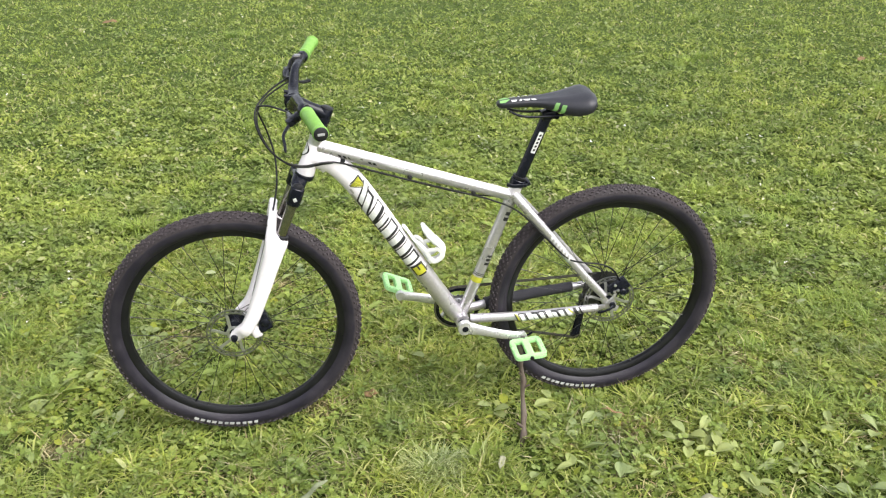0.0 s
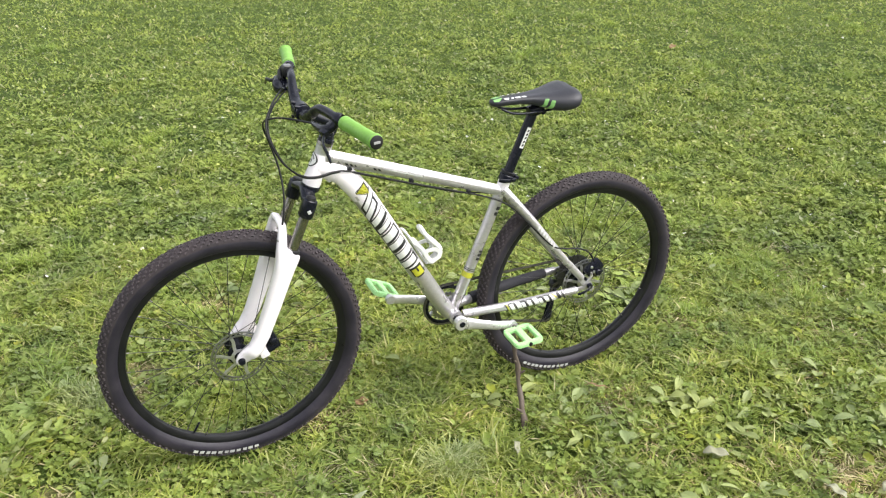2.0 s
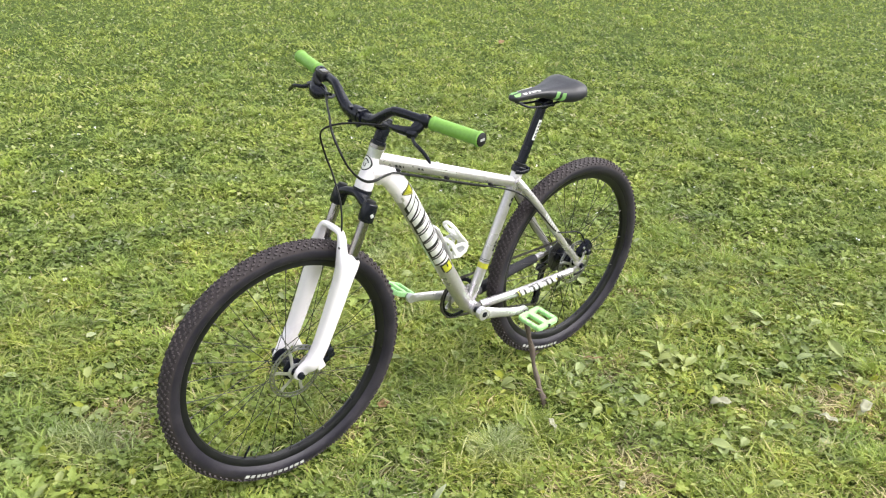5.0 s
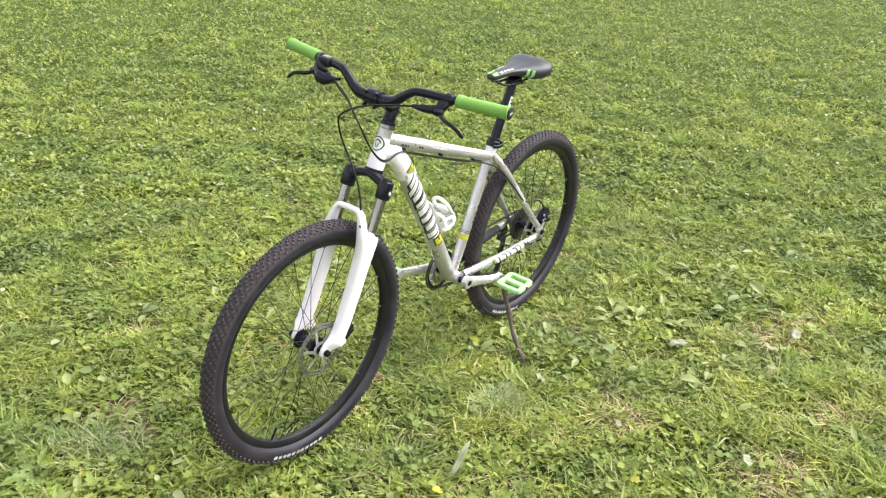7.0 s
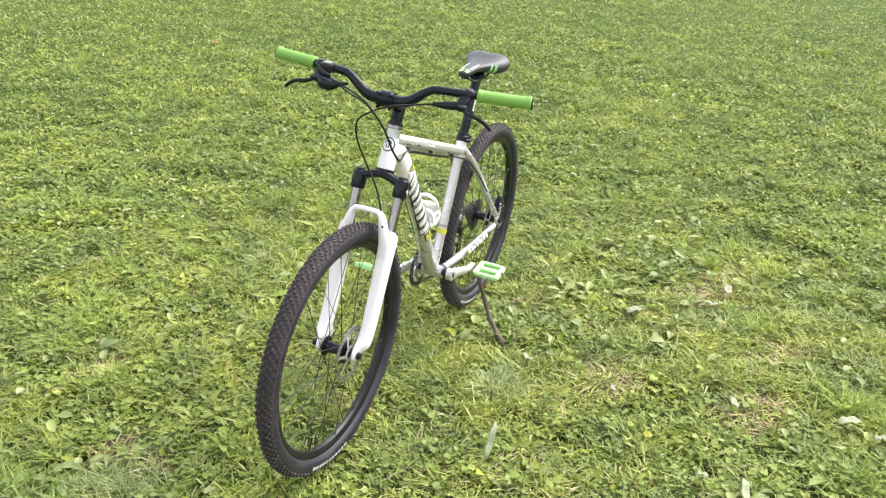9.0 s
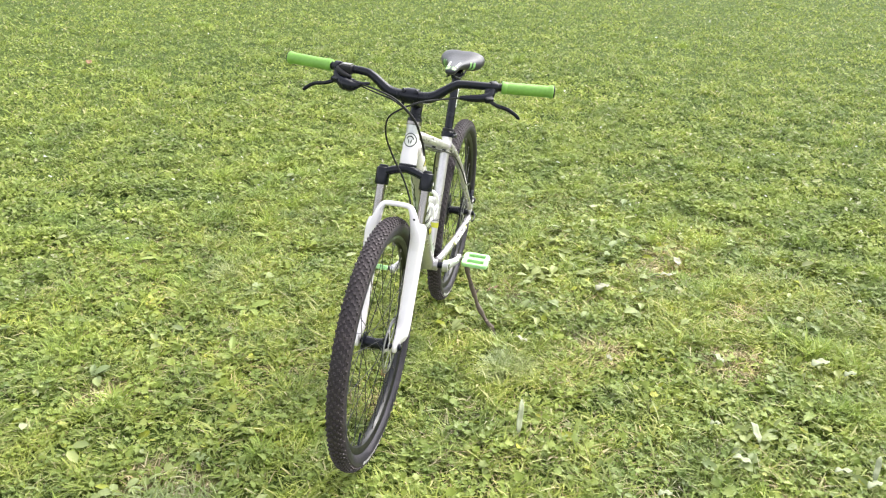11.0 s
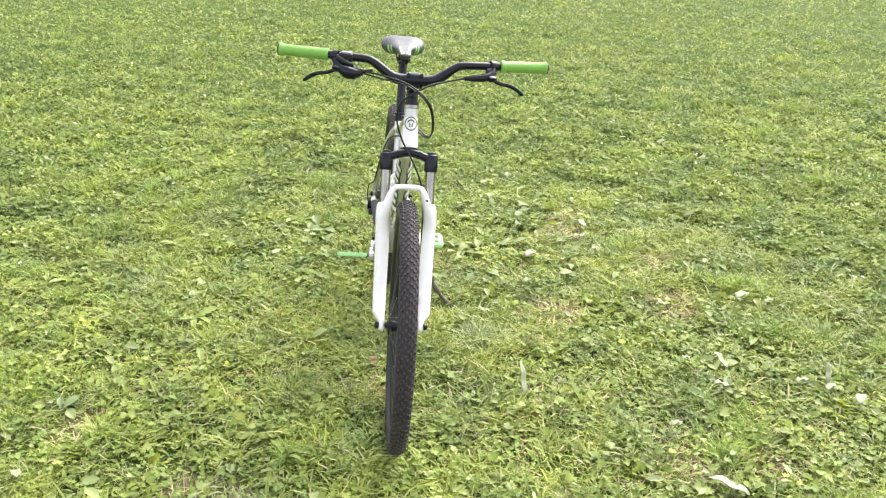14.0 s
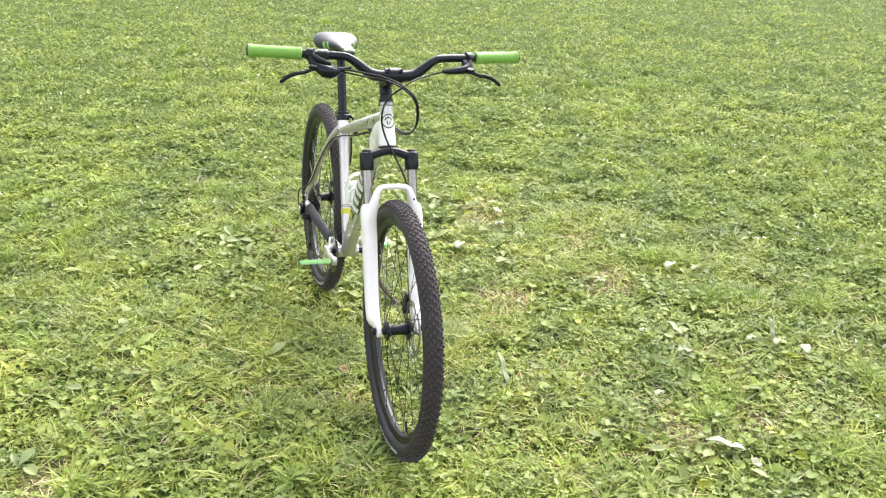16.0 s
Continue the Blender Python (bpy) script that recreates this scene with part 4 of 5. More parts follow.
arch_half = [(0.360, 0.030, 0.0660, 0.0190, 0.018), (0.332, 0.034, 0.0662, 0.0190, 0.018), (0.310, 0.040, 0.0630, 0.0175, 0.0155), (0.283, 0.046, 0.0550, 0.0125, 0.0135), (0.257, 0.051, 0.0475, 0.0092, 0.0120), (0.2430, 0.0535, 0.0380, 0.0080, 0.0110), (0.2395, 0.0545, 0.026, 0.0075, 0.0110), (0.2385, 0.0545, 0.0, 0.0075, 0.0110)]
arch = arch_half + [(a, b, -y, r, d) for a, b, y, r, d in arch_half[-2::-1]]
pts = curve([fk(a, b, y) for a, b, y, r, d in arch], 4)
wide_r, deep_r = spread([q[3] for q in arch], 4, len(pts)), spread([q[4] for q in arch], 4, len(pts))
part("fork_arch", sweep(pts, list(zip(deep_r, wide_r)), 20, AHEAD, power=0.7), WHITE, bike, "gloss white fork arch", STEER)
bm = block(fk(0.568, -0.014, 0.052), (0.032, 0.028, 0.056), 0.007, (0, 21, 0))
block(fk(0.590, -0.016, 0.050), (0.022, 0.036, 0.022), 0.006, (0, 21, 0), bm)
lathe(fk(0.565, -0.016, 0.066), [(-0.004, 0.010), (0.004, 0.011), (0.006, 0.008)], 16, bm)
part("front_brake_caliper", bm, BLACK, bike, "black front disc brake caliper", STEER)
bm = block(fk(0.170, 0.0145, 0.0855), (0.009, 0.0014, 0.010), 0.0004, (0, 21, 0))
part("crown_label", bm, PRINT_GREY, steerer_gap, "small grey square label", STEER)

# ---- stem, bar, grips, levers ----
part("headset_spacers", sweep([fk(a, 0) for a in (0.0, -0.0015, -0.009, -0.010, -0.011, -0.0195, -0.0205, -0.0215, -0.033)], [0.019, 0.0212, 0.0212, 0.0170, 0.0172, 0.0172, 0.0160, 0.0172, 0.0172], 20), BLACK, bike, "black headset spacers", STEER)
BAR = STEER @ Matrix.Translation((0, 0, -0.005))
CLAMP = vec((0.893, 0, 0.681))
stem_top = fk(-0.056, 0)
bm = sweep([fk(a, 0) for a in (-0.032, -0.034, -0.070, -0.073)], [0.0155, 0.0172, 0.0172, 0.015], 22)
sweep([stem_top, stem_top.lerp(CLAMP, 0.5), CLAMP], [(0.0185, 0.0175), (0.0165, 0.015), (0.022, 0.0175)], 18, bm=bm)
lathe(CLAMP, [(-0.024, 0.0175), (-0.0235, 0.0205), (0.0235, 0.0205), (0.024, 0.0175)], 26, bm)
stem = part("stem", bm, BLACK, bike, "black alloy stem", BAR)
bm = bmesh.new()
lathe(CLAMP + vec((0.0, 0, 0)), [(-0.0125, 0.0175), (-0.012, 0.0222), (0.012, 0.0222), (0.0125, 0.0175)], 26, bm)
for y in (-0.018, 0.018):
    for k in (-1, 1):
        p = CLAMP + vec((0.010, y, 0.0165 * k))
        sweep([p, p + vec((0.011, 0, 0.003 * k))], [0.0052, 0.0046], 10, bm=bm)
part("stem_face_plate", bm, BLACK, stem, "", BAR)
part("stem_top_cap", sweep([fk(a, 0) for a in (-0.073, -0.075, -0.077)], [0.0165, 0.0165, 0.013], 18), BLACK_PLASTIC, stem, "", BAR)

half_bar = [(0.893, 0.0, 0.681), (0.893, 0.040, 0.681), (0.891, 0.066, 0.688), (0.888, 0.092, 0.706), (0.884, 0.116, 0.722), (0.879, 0.140, 0.7285), (0.862, 0.225, 0.7285), (0.831, 0.384, 0.7285)]
bar_pts = curve([vec((x, -y, z)) for x, y, z in half_bar[:0:-1]] + [vec(p) for p in half_bar], 5)
bar_r = [0.0159 if abs(p.y) < 0.05 else 0.0112 + max(0, 0.0047 * (1 - (abs(p.y) - 0.05) / 0.07)) for p in bar_pts]
handlebar = part("handlebar", sweep(bar_pts, bar_r, 20, (0, 0, 1)), BLACK, bike, "black riser handlebar", BAR)
G0, G1 = vec((0.858, 0.243, 0.7285)), vec((0.831, 0.381, 0.7285))
for s in (1, -1):
    a, b = vec((G0.x, s * G0.y, G0.z)), vec((G1.x, s * G1.y, G1.z))
    ts = [0, 0.01, 0.05, 0.09, 0.10] + [0.12 + 0.0165 * i for i in range(48)] + [0.92, 0.94, 0.985, 1.0]
    rs = [0.0150, 0.0172, 0.0172, 0.0172, 0.0162] + [0.0158 + 0.0006 * (i % 2) for i in range(48)] + [0.0165, 0.0182, 0.0182, 0.0165]
    grip = part("grip", sweep([a.lerp(b, t) for t in ts], rs, 22, (0, 0, 1)), LIME, bike, "lime green rubber grip", BAR)
    part("grip_end_plug", sweep([a.lerp(b, t) for t in (0.995, 1.0, 1.018, 1.028)], [0.0150, 0.0160, 0.0160, 0.0140], 20, (0, 0, 1)), BLACK_PLASTIC, grip, "black end plug", BAR)
    bm = block(a.lerp(b, 1.0295), (0.016, 0.0008, 0.006), 0.0003, (0, 0, s * 11))
    part("plug_label", bm, PRINT_GREY, grip, "", BAR)
    # brake lever: clamp, body, reservoir, blade
    big = s < 0
    cy = 0.222
    k = vec((0.8635, s * cy, 0.7285))
    bm = sweep([k + vec((0.0025, -s * 0.008, 0)), k + vec((0.002, -s * 0.0075, 0)), k + vec((-0.002, s * 0.0075, 0)), k + vec((-0.0025, s * 0.008, 0))], [0.014, 0.0162, 0.0162, 0.014], 18, (0, 0, 1))
    pts = curve([k + vec((0.008, 0, -0.006)), k + vec((0.020, -s * 0.004, -0.018)), k + vec((0.031, -s * 0.020, -0.026)), k + vec((0.037, -s * 0.056, -0.030)), k + vec((0.040, -s * 0.084, -0.031))], 4)
    block(k + vec((0.014, -s * 0.008, -0.013)), (0.022, 0.026, 0.018), 0.005, (0, 35, 0), bm)
    block(k + vec((0.034, -s * 0.004, -0.027)), (0.020, 0.024, 0.016), 0.005, (0, 20, s * 20), bm)
    sweep(pts, spread([0.010, 0.0115, 0.0120, 0.0095, 0.0050], 4, len(pts)), 14, (0, 0, 1), bm)
    body = part("brake_lever_body", bm, BLACK, bike, "black hydraulic brake lever", BAR)
    pts = curve([k + vec((0.034, -s * 0.004, -0.030)), k + vec((0.046, s * 0.020, -0.038)), k + vec((0.052, s * 0.048, -0.042)), k + vec((0.050, s * 0.068, -0.052)), k + vec((0.049, s * 0.086, -0.066))], 4)
    part("brake_lever_blade", sweep(pts, [(0.0036, 0.0054)] * (len(pts) - 2) + [(0.0034, 0.005), (0.002, 0.003)], 12, (1, 0, 0)), BLACK, body, "black lever blade", BAR)
    if big:
        q = k + vec((0.030, 0.046, -0.034))
        spine = curve([q + vec((-0.010, -0.036, 0.020)), q + vec((-0.002, -0.028, 0.008)), q + vec((0.003, -0.012, -0.001)), q + vec((0.005, 0.006, -0.004)), q + vec((0.006, 0.024, -0.001)), q + vec((0.007, 0.038, 0.004)), q + vec((0.008, 0.058, 0.008))], 4)
        thick = spread([0.010, 0.017, 0.0235, 0.0215, 0.0125, 0.0062, 0.0045], 4, len(spine))
        m2 = sweep(spine, [(t * 0.8, t) for t in thick], 16, (0, 0, 1), power=0.75)
        shifter = part("gear_shifter", m2, BLACK, bike, "black gear shifter under the bar", BAR)
        m2 = sweep(curve([k + vec((0.016, 0.004, 0.004)), k + vec((0.026, 0.012, -0.004)), k + vec((0.033, 0.032, -0.012)), k + vec((0.034, 0.050, -0.016))], 4), spread([0.005, 0.0075, 0.007, 0.004], 4, 13), 14, (0, 0, 1))
        part("lever_reservoir", m2, BLACK_PLASTIC, body, "black lever reservoir", BAR)
        part("shifter_paddle", sweep(curve([q + vec((-0.004, 0.006, -0.012)), q + vec((-0.026, 0.0, -0.022)), q + vec((-0.046, -0.012, -0.022))], 4), [(0.004, 0.008)] * 9, 10, (0, 0, 1)), BLACK_PLASTIC, shifter, "", BAR)
        m2 = block(k + vec((0.012, 0.028, 0.000)), (0.030, 0.040, 0.026), 0.006, (0, 0, -8))
        part("shifter_mount", m2, BLACK_PLASTIC, shifter, "", BAR)
        # Grey top plate stands in for the pale reflection on the dark indicator.
        m2 = block(k + vec((0.012, 0.030, 0.0135)), (0.018, 0.028, 0.004), 0.0015, (0, 0, -8))
        part("gear_indicator", m2, STANCHION, shifter, "gear indicator cap, grey for its pale reflection", BAR)

# hoses and cables
hose = {
    "front_brake_hose": [(0.903, 0.138, 0.6925), (0.93, 0.085, 0.686), (0.960, 0.04, 0.680), (0.985, -0.004, 0.662), (0.984, -0.040, 0.63), (0.967, -0.046, 0.575), (0.954, -0.026, 0.515), (0.955, 0.008, 0.455), (0.968, 0.034, 0.40), (0.985, 0.046, 0.345), (1.000, 0.0475, 0.27), (1.026, 0.0475, 0.17), (1.035, 0.050, 0.11), (1.030, 0.052, 0.075)],
    "rear_brake_hose": [(0.903, -0.138, 0.6925), (0.935, -0.085, 0.690), (0.965, -0.03, 0.682), (0.988, 0.012, 0.662), (0.990, 0.042, 0.628), (0.966, 0.056, 0.572), (0.925, 0.056, 0.530), (0.88, 0.046, 0.512), (0.82, 0.032, 0.512), (0.77, 0.024, 0.500), (0.62, 0.0205, 0.445), (0.45, 0.019, 0.386), (0.36, 0.022, 0.354), (0.29, 0.034, 0.318), (0.22, 0.053, 0.245), (0.15, 0.062, 0.172), (0.10, 0.060, 0.150), (0.045, 0.059, 0.138), (0.004, 0.058, 0.114), (-0.020, 0.057, 0.078)],
    "gear_cable": [(0.890, -0.150, 0.685), (0.93, -0.09, 0.681), (0.962, -0.032, 0.676), (0.984, 0.012, 0.656), (0.985, 0.041, 0.622), (0.961, 0.0545, 0.566), (0.920, 0.0545, 0.524), (0.875, 0.043, 0.507), (0.82, 0.026, 0.506), (0.77, 0.014, 0.494), (0.62, 0.011, 0.440), (0.45, 0.008, 0.380), (0.35, -0.016, 0.350), (0.28, -0.038, 0.312), (0.20, -0.056, 0.222), (0.10, -0.070, 0.100), (0.045, -0.080, 0.062), (-0.015, -0.090, 0.030), (-0.030, -0.092, -0.01), (-0.005, -0.090, -0.045)],
}
for nm, pts in hose.items():
    c = curve(pts, 6)
    part(nm, sweep(c, 0.0026 if "hose" in nm else 0.0023, 8, (0.3, 0.9, 0.2)), CABLE, bike, "black cable housing")
for u in (0.12, 0.45, 0.78):
    p = TT0.lerp(TT1, u) + vec((-0.004, 0.016, -0.0185))
    part("cable_guide", block(p, (0.012, 0.012, 0.008), 0.002, (0, -18, 0)), BLACK_PLASTIC, bike)
for p in (fk(0.275, 0.058, 0.056),):
    part("hose_clip", block(p, (0.006, 0.008, 0.007), 0.002), BLACK_PLASTIC, bike, "", STEER)

# bottle cage on the down tube
cage_bm = bmesh.new()
DD = (DT1 - DT0).normalized()
NN = vec((-DD.z, 0, DD.x))
if NN.z < 0:
    NN = -NN
NN.normalize()


def cg(u, h, y=0.0):
    """u metres down the tube, h metres off its axis."""
    return DT0 + DD * u + NN * h + vec((0, y, 0))


sweep([cg(0.205, 0.033), cg(0.215, 0.036), cg(0.335, 0.034), cg(0.352, 0.032)], [(0.009, 0.003), (0.017, 0.004), (0.017, 0.004), (0.012, 0.003)], 12, bm=cage_bm)
hoop = curve([cg(0.300, 0.083, -0.027), cg(0.275, 0.079, -0.030), cg(0.254, 0.078, -0.026), cg(0.243, 0.079, -0.013), cg(0.240, 0.080, 0.0), cg(0.243, 0.079, 0.013), cg(0.254, 0.078, 0.026), cg(0.275, 0.079, 0.030), cg(0.300, 0.083, 0.027)], 5)
sweep(hoop, [(0.0058, 0.0055)] * len(hoop), 10, NN, cage_bm)
sweep([cg(0.282, 0.080), cg(0.287, 0.081), cg(0.312, 0.087), cg(0.332, 0.0905), cg(0.340, 0.089)], [(0.024, 0.004), (0.034, 0.0080), (0.034, 0.0085), (0.030, 0.0085), (0.020, 0.005)], 16, bm=cage_bm)
for s in (1, -1):
    pts = curve([cg(0.262, 0.037, s * 0.012), cg(0.272, 0.042, s * 0.022), cg(0.290, 0.046, s * 0.026), cg(0.315, 0.044, s * 0.024), cg(0.335, 0.038, s * 0.014)], 5)
    sweep(pts, [(0.003, 0.0065)] * len(pts), 10, (0, 1, 0), cage_bm)
sweep(curve([cg(0.345, 0.034, 0), cg(0.358, 0.052, 0), cg(0.354, 0.076, 0), cg(0.340, 0.088, 0)], 4), [(0.020, 0.0055)] * 13, 10, bm=cage_bm)
for s in (1, -1):
    cheek = bmesh.new()
    outline = [cg(0.290, 0.040, s * 0.026), cg(0.302, 0.066, s * 0.029), cg(0.312, 0.084, s * 0.030), cg(0.336, 0.091, s * 0.030), cg(0.352, 0.076, s * 0.028), cg(0.352, 0.046, s * 0.026), cg(0.335, 0.038, s * 0.025)]
    mid = sum(outline, vec((0, 0, 0))) / len(outline)
    n = len(outline)
    loops = [[cheek.verts.new(p.lerp(mid, q) + vec((0, s * e, 0))) for p in outline] for q, e in ((0.0, -0.002), (0.0, 0.002), (0.52, 0.002), (0.52, -0.002))]
    for a, b in zip(loops, loops[1:] + loops[:1]):
        for k in range(n):
            cheek.faces.new((a[k], a[(k + 1) % n], b[(k + 1) % n], b[k]))
    bmesh.ops.bevel(cheek, geom=cheek.edges[:], offset=0.0010, segments=2, affect="EDGES")
    join(cage_bm, cheek)
cage = part("bottle_cage", cage_bm, CAGE, bike, "white plastic bottle cage")
for u in (0.245, 0.320):
    p = cg(u, 0.038)
    part("cage_bolt", sweep([p, p + NN * 0.003], [0.0045, 0.0036], 10), ALLOY, cage)
# ---- the stick that props the left pedal ----
pts = curve([(0.222, 2.210, 0.268), (0.228, 2.196, 0.20), (0.232, 2.172, 0.125), (0.232, 2.140, 0.06), (0.228, 2.105, 0.012), (0.222, 2.082, -0.012)], 5)
rad = spread([0.0085, 0.0088, 0.0092, 0.0095, 0.011, 0.010], 5, len(pts))
bm = sweep(pts, [r * (0.84 + 0.14 * math.sin(7.3 * i)) for i, r in enumerate(rad)], 12, (1, 0, 0))
for p, q in (((0.231, 2.177, 0.14), (0.249, 2.170, 0.155)), ((0.231, 2.12, 0.035), (0.212, 2.125, 0.05)), ((0.230, 2.190, 0.175), (0.220, 2.180, 0.188))):
    sweep([p, q], [0.005, 0.0025], 8, (0, 1, 0), bm)
for v in bm.verts:
    v.co += Vector((noise.noise(v.co * 22), noise.noise(v.co * 22 + Vector((9, 0, 0))), 0)) * 0.0055 + Vector((noise.noise(v.co * 90), noise.noise(v.co * 90 + Vector((5, 0, 0))), 0)) * 0.0020
stick = tagged(new("prop_stick", finish(bm, "prop_stick", BARK, 60)), "crooked brown branch standing in the grass under a pedal", "stick")

# ---- ground ----
axis = [-400, -150, -60, -25, -14, -9] + [-6 + 0.25 * i for i in range(61)] + [12, 16, 26, 60, 150, 400]
bm = bmesh.new()


def lie(x, y):
    """Height of the soil."""
    far = math.hypot(x, y - 2.2)
    h = 0.012 * noise.noise((x * 0.9, y * 0.9, 0.3)) + 0.05 * noise.noise((x * 0.12, y * 0.12, 5.0)) * min(1, max(0, (far - 4) / 8))
    return h * min(1, max(0.25, far / 3)) - 0.004


grid = [[bm.verts.new((x, y, lie(x, y))) for x in axis] for y in axis]
for r, s in zip(grid, grid[1:]):
    for k in range(len(axis) - 1):
        bm.faces.new((r[k], r[k + 1], s[k + 1], s[k]))
tagged(new("ground", finish(bm, "ground", SOIL, 180)), "mown lawn soil with straw and short turf", "lawn", kind="structure")

# ---- grass, clover and flowers ----
rng = np.random.default_rng(7)
CX, CY = 0.0, 2.2
LATTICE = rng.random((64, 64))


def blotch(x, y, scale, seed=0.0):
    """Smooth noise in 0..1 over the plan."""
    u, v = x * scale + 13.7 + seed, y * scale + 7.1 + seed * 1.7
    i, j = np.floor(u).astype(int), np.floor(v).astype(int)
    fu, fv = u - i, v - j
    fu, fv = fu * fu * (3 - 2 * fu), fv * fv * (3 - 2 * fv)
    g = lambda a, b: LATTICE[a % 64, b % 64]
    return (g(i, j) * (1 - fu) + g(i + 1, j) * fu) * (1 - fv) + (g(i, j + 1) * (1 - fu) + g(i + 1, j + 1) * fu) * fv


def soil_height(x, y):
    return np.array([lie(a, b) for a, b in zip(x, y)])


def ring_points(n, r0, r1):
    """Points round the bicycle, thinning with the square of the distance, and sparser to the south-west."""
    r = r0 * (r1 / r0) ** rng.random(n)
    a = rng.random(n) * 2 * np.pi
    x, y = CX + r * np.cos(a), CY + r * np.sin(a)
    keep = rng.random(n) < np.clip(0.75 + 0.25 * (x + y), 0.5, 1.0)
    return x[keep], y[keep], r[keep]


def disc_points(n, r1):
    r = r1 * np.sqrt(rng.random(n))
    a = rng.random(n) * 2 * np.pi
    return CX + r * np.cos(a), CY + r * np.sin(a), r


def worn(x, y):
    """1 in the full turf, less in the thin patches."""
    q = np.ones_like(x)
    for bx, by, br in BARE:
        d = np.hypot(x - bx, (y - by) * 1.2) / (br * (0.6 + 0.8 * blotch(x, y, 9.0, 2.0)))
        q = np.minimum(q, np.clip(0.30 + 0.70 * (d - 0.5) / 0.9, 0.30, 1))
    return q


def wheel_press(x, y):
    """Grass is pressed down where the tyres stand."""
    q = np.minimum(np.hypot((x + 0.61) / 0.20, (y - 2.18) / 0.06), np.hypot((x - 0.50) / 0.20, (y - 2.36) / 0.06))
    return np.clip(0.35 + 0.65 * (q - 0.6), 0.35, 1.0)


def stuff_mesh(name, verts, tris, mat, label):
    me = bpy.data.meshes.new(name)
    me.vertices.add(len(verts))
    me.vertices.foreach_set("co", np.ascontiguousarray(verts, dtype=np.float32).ravel())
    me.loops.add(len(tris) * 3)
    me.loops.foreach_set("vertex_index", np.ascontiguousarray(tris, dtype=np.int32).ravel())
    me.polygons.add(len(tris))
    me.polygons.foreach_set("loop_start", np.arange(0, len(tris) * 3, 3, dtype=np.int32))
    me.update(calc_edges=True)
    me.materials.append(mat)
    return tagged(new(name, me), label, "grass", kind="stuff")


def clumps(x, y, fine=24.0):
    """1 in the thick of a clump, 0 in the gaps between."""
    return np.clip((blotch(x, y, fine, 6.0) * 0.55 + blotch(x, y, fine * 0.42, 3.0) * 0.45 - 0.28) / 0.44, 0, 1)


def grassy(x, y, scale=2.4):
    """1 where grass has the upper hand, 0 where low weeds cover the ground."""
    return np.clip((blotch(x, y, scale, 5.0) * 0.6 + blotch(x, y, scale * 3.3, 15.0) * 0.4 - 0.36) / 0.26, 0, 1)


def blades(name, x, y, r, label, low=0.020, high=0.050, width=0.0045, grow=0.0, mat=None, lie_down=1.0, fine=24.0):
    """Arched, tapering blades: three triangles each."""
    n = len(x)
    h = (low + (high - low) * rng.random(n) ** 1.5) * (0.55 + 0.75 * clumps(x, y, fine)) * wheel_press(x, y)
    w = width * (0.55 + 0.9 * rng.random(n)) * (1 + grow * r)
    a = rng.random(n) * 2 * np.pi
    lean = h * (0.3 + 1.5 * rng.random(n)) * lie_down
    f = a + rng.normal(0, 0.8, n)
    dx, dy = np.cos(a) * lean, np.sin(a) * lean
    sx, sy = -np.sin(f) * w / 2, np.cos(f) * w / 2
    z = soil_height(x, y) - 0.003
    V = np.zeros((n, 5, 3))
    V[:, 0] = np.stack([x - sx * 0.8, y - sy * 0.8, z], 1)
    V[:, 1] = np.stack([x + sx * 0.8, y + sy * 0.8, z], 1)
    mx, my, mz = x + dx * 0.45, y + dy * 0.45, z + h * (0.58 + 0.14 * rng.random(n))
    V[:, 2] = np.stack([mx - sx, my - sy, mz], 1)
    V[:, 3] = np.stack([mx + sx, my + sy, mz], 1)
    V[:, 4] = np.stack([x + dx, y + dy, z + h * (0.72 + 0.36 * rng.random(n))], 1)
    T = np.array([[0, 1, 3], [0, 3, 2], [2, 3, 4]])
    tris = (np.arange(n)[:, None, None] * 5 + T[None]).reshape(-1, 3)
    return stuff_mesh(name, V.reshape(-1, 3), tris, mat or GRASS, label)


OVAL = [(0, 0), (0.30, 0.46), (0.72, 0.44), (1, 0), (0.72, -0.44), (0.30, -0.46)]
SLIP = [(0, 0), (0.45, 0.5), (1, 0.05), (0.5, -0.5)]
HEART = [(0, 0), (0.45, 0.44), (0.92, 0.40), (0.86, 0), (0.92, -0.40), (0.45, -0.44)]
LOBED = [(0, 0), (0.16, 0.36), (0.42, 0.56), (0.47, 0.30), (0.76, 0.48), (0.78, 0.19), (1, 0.02), (0.80, -0.17), (0.74, -0.50), (0.49, -0.28), (0.40, -0.58), (0.14, -0.34)]


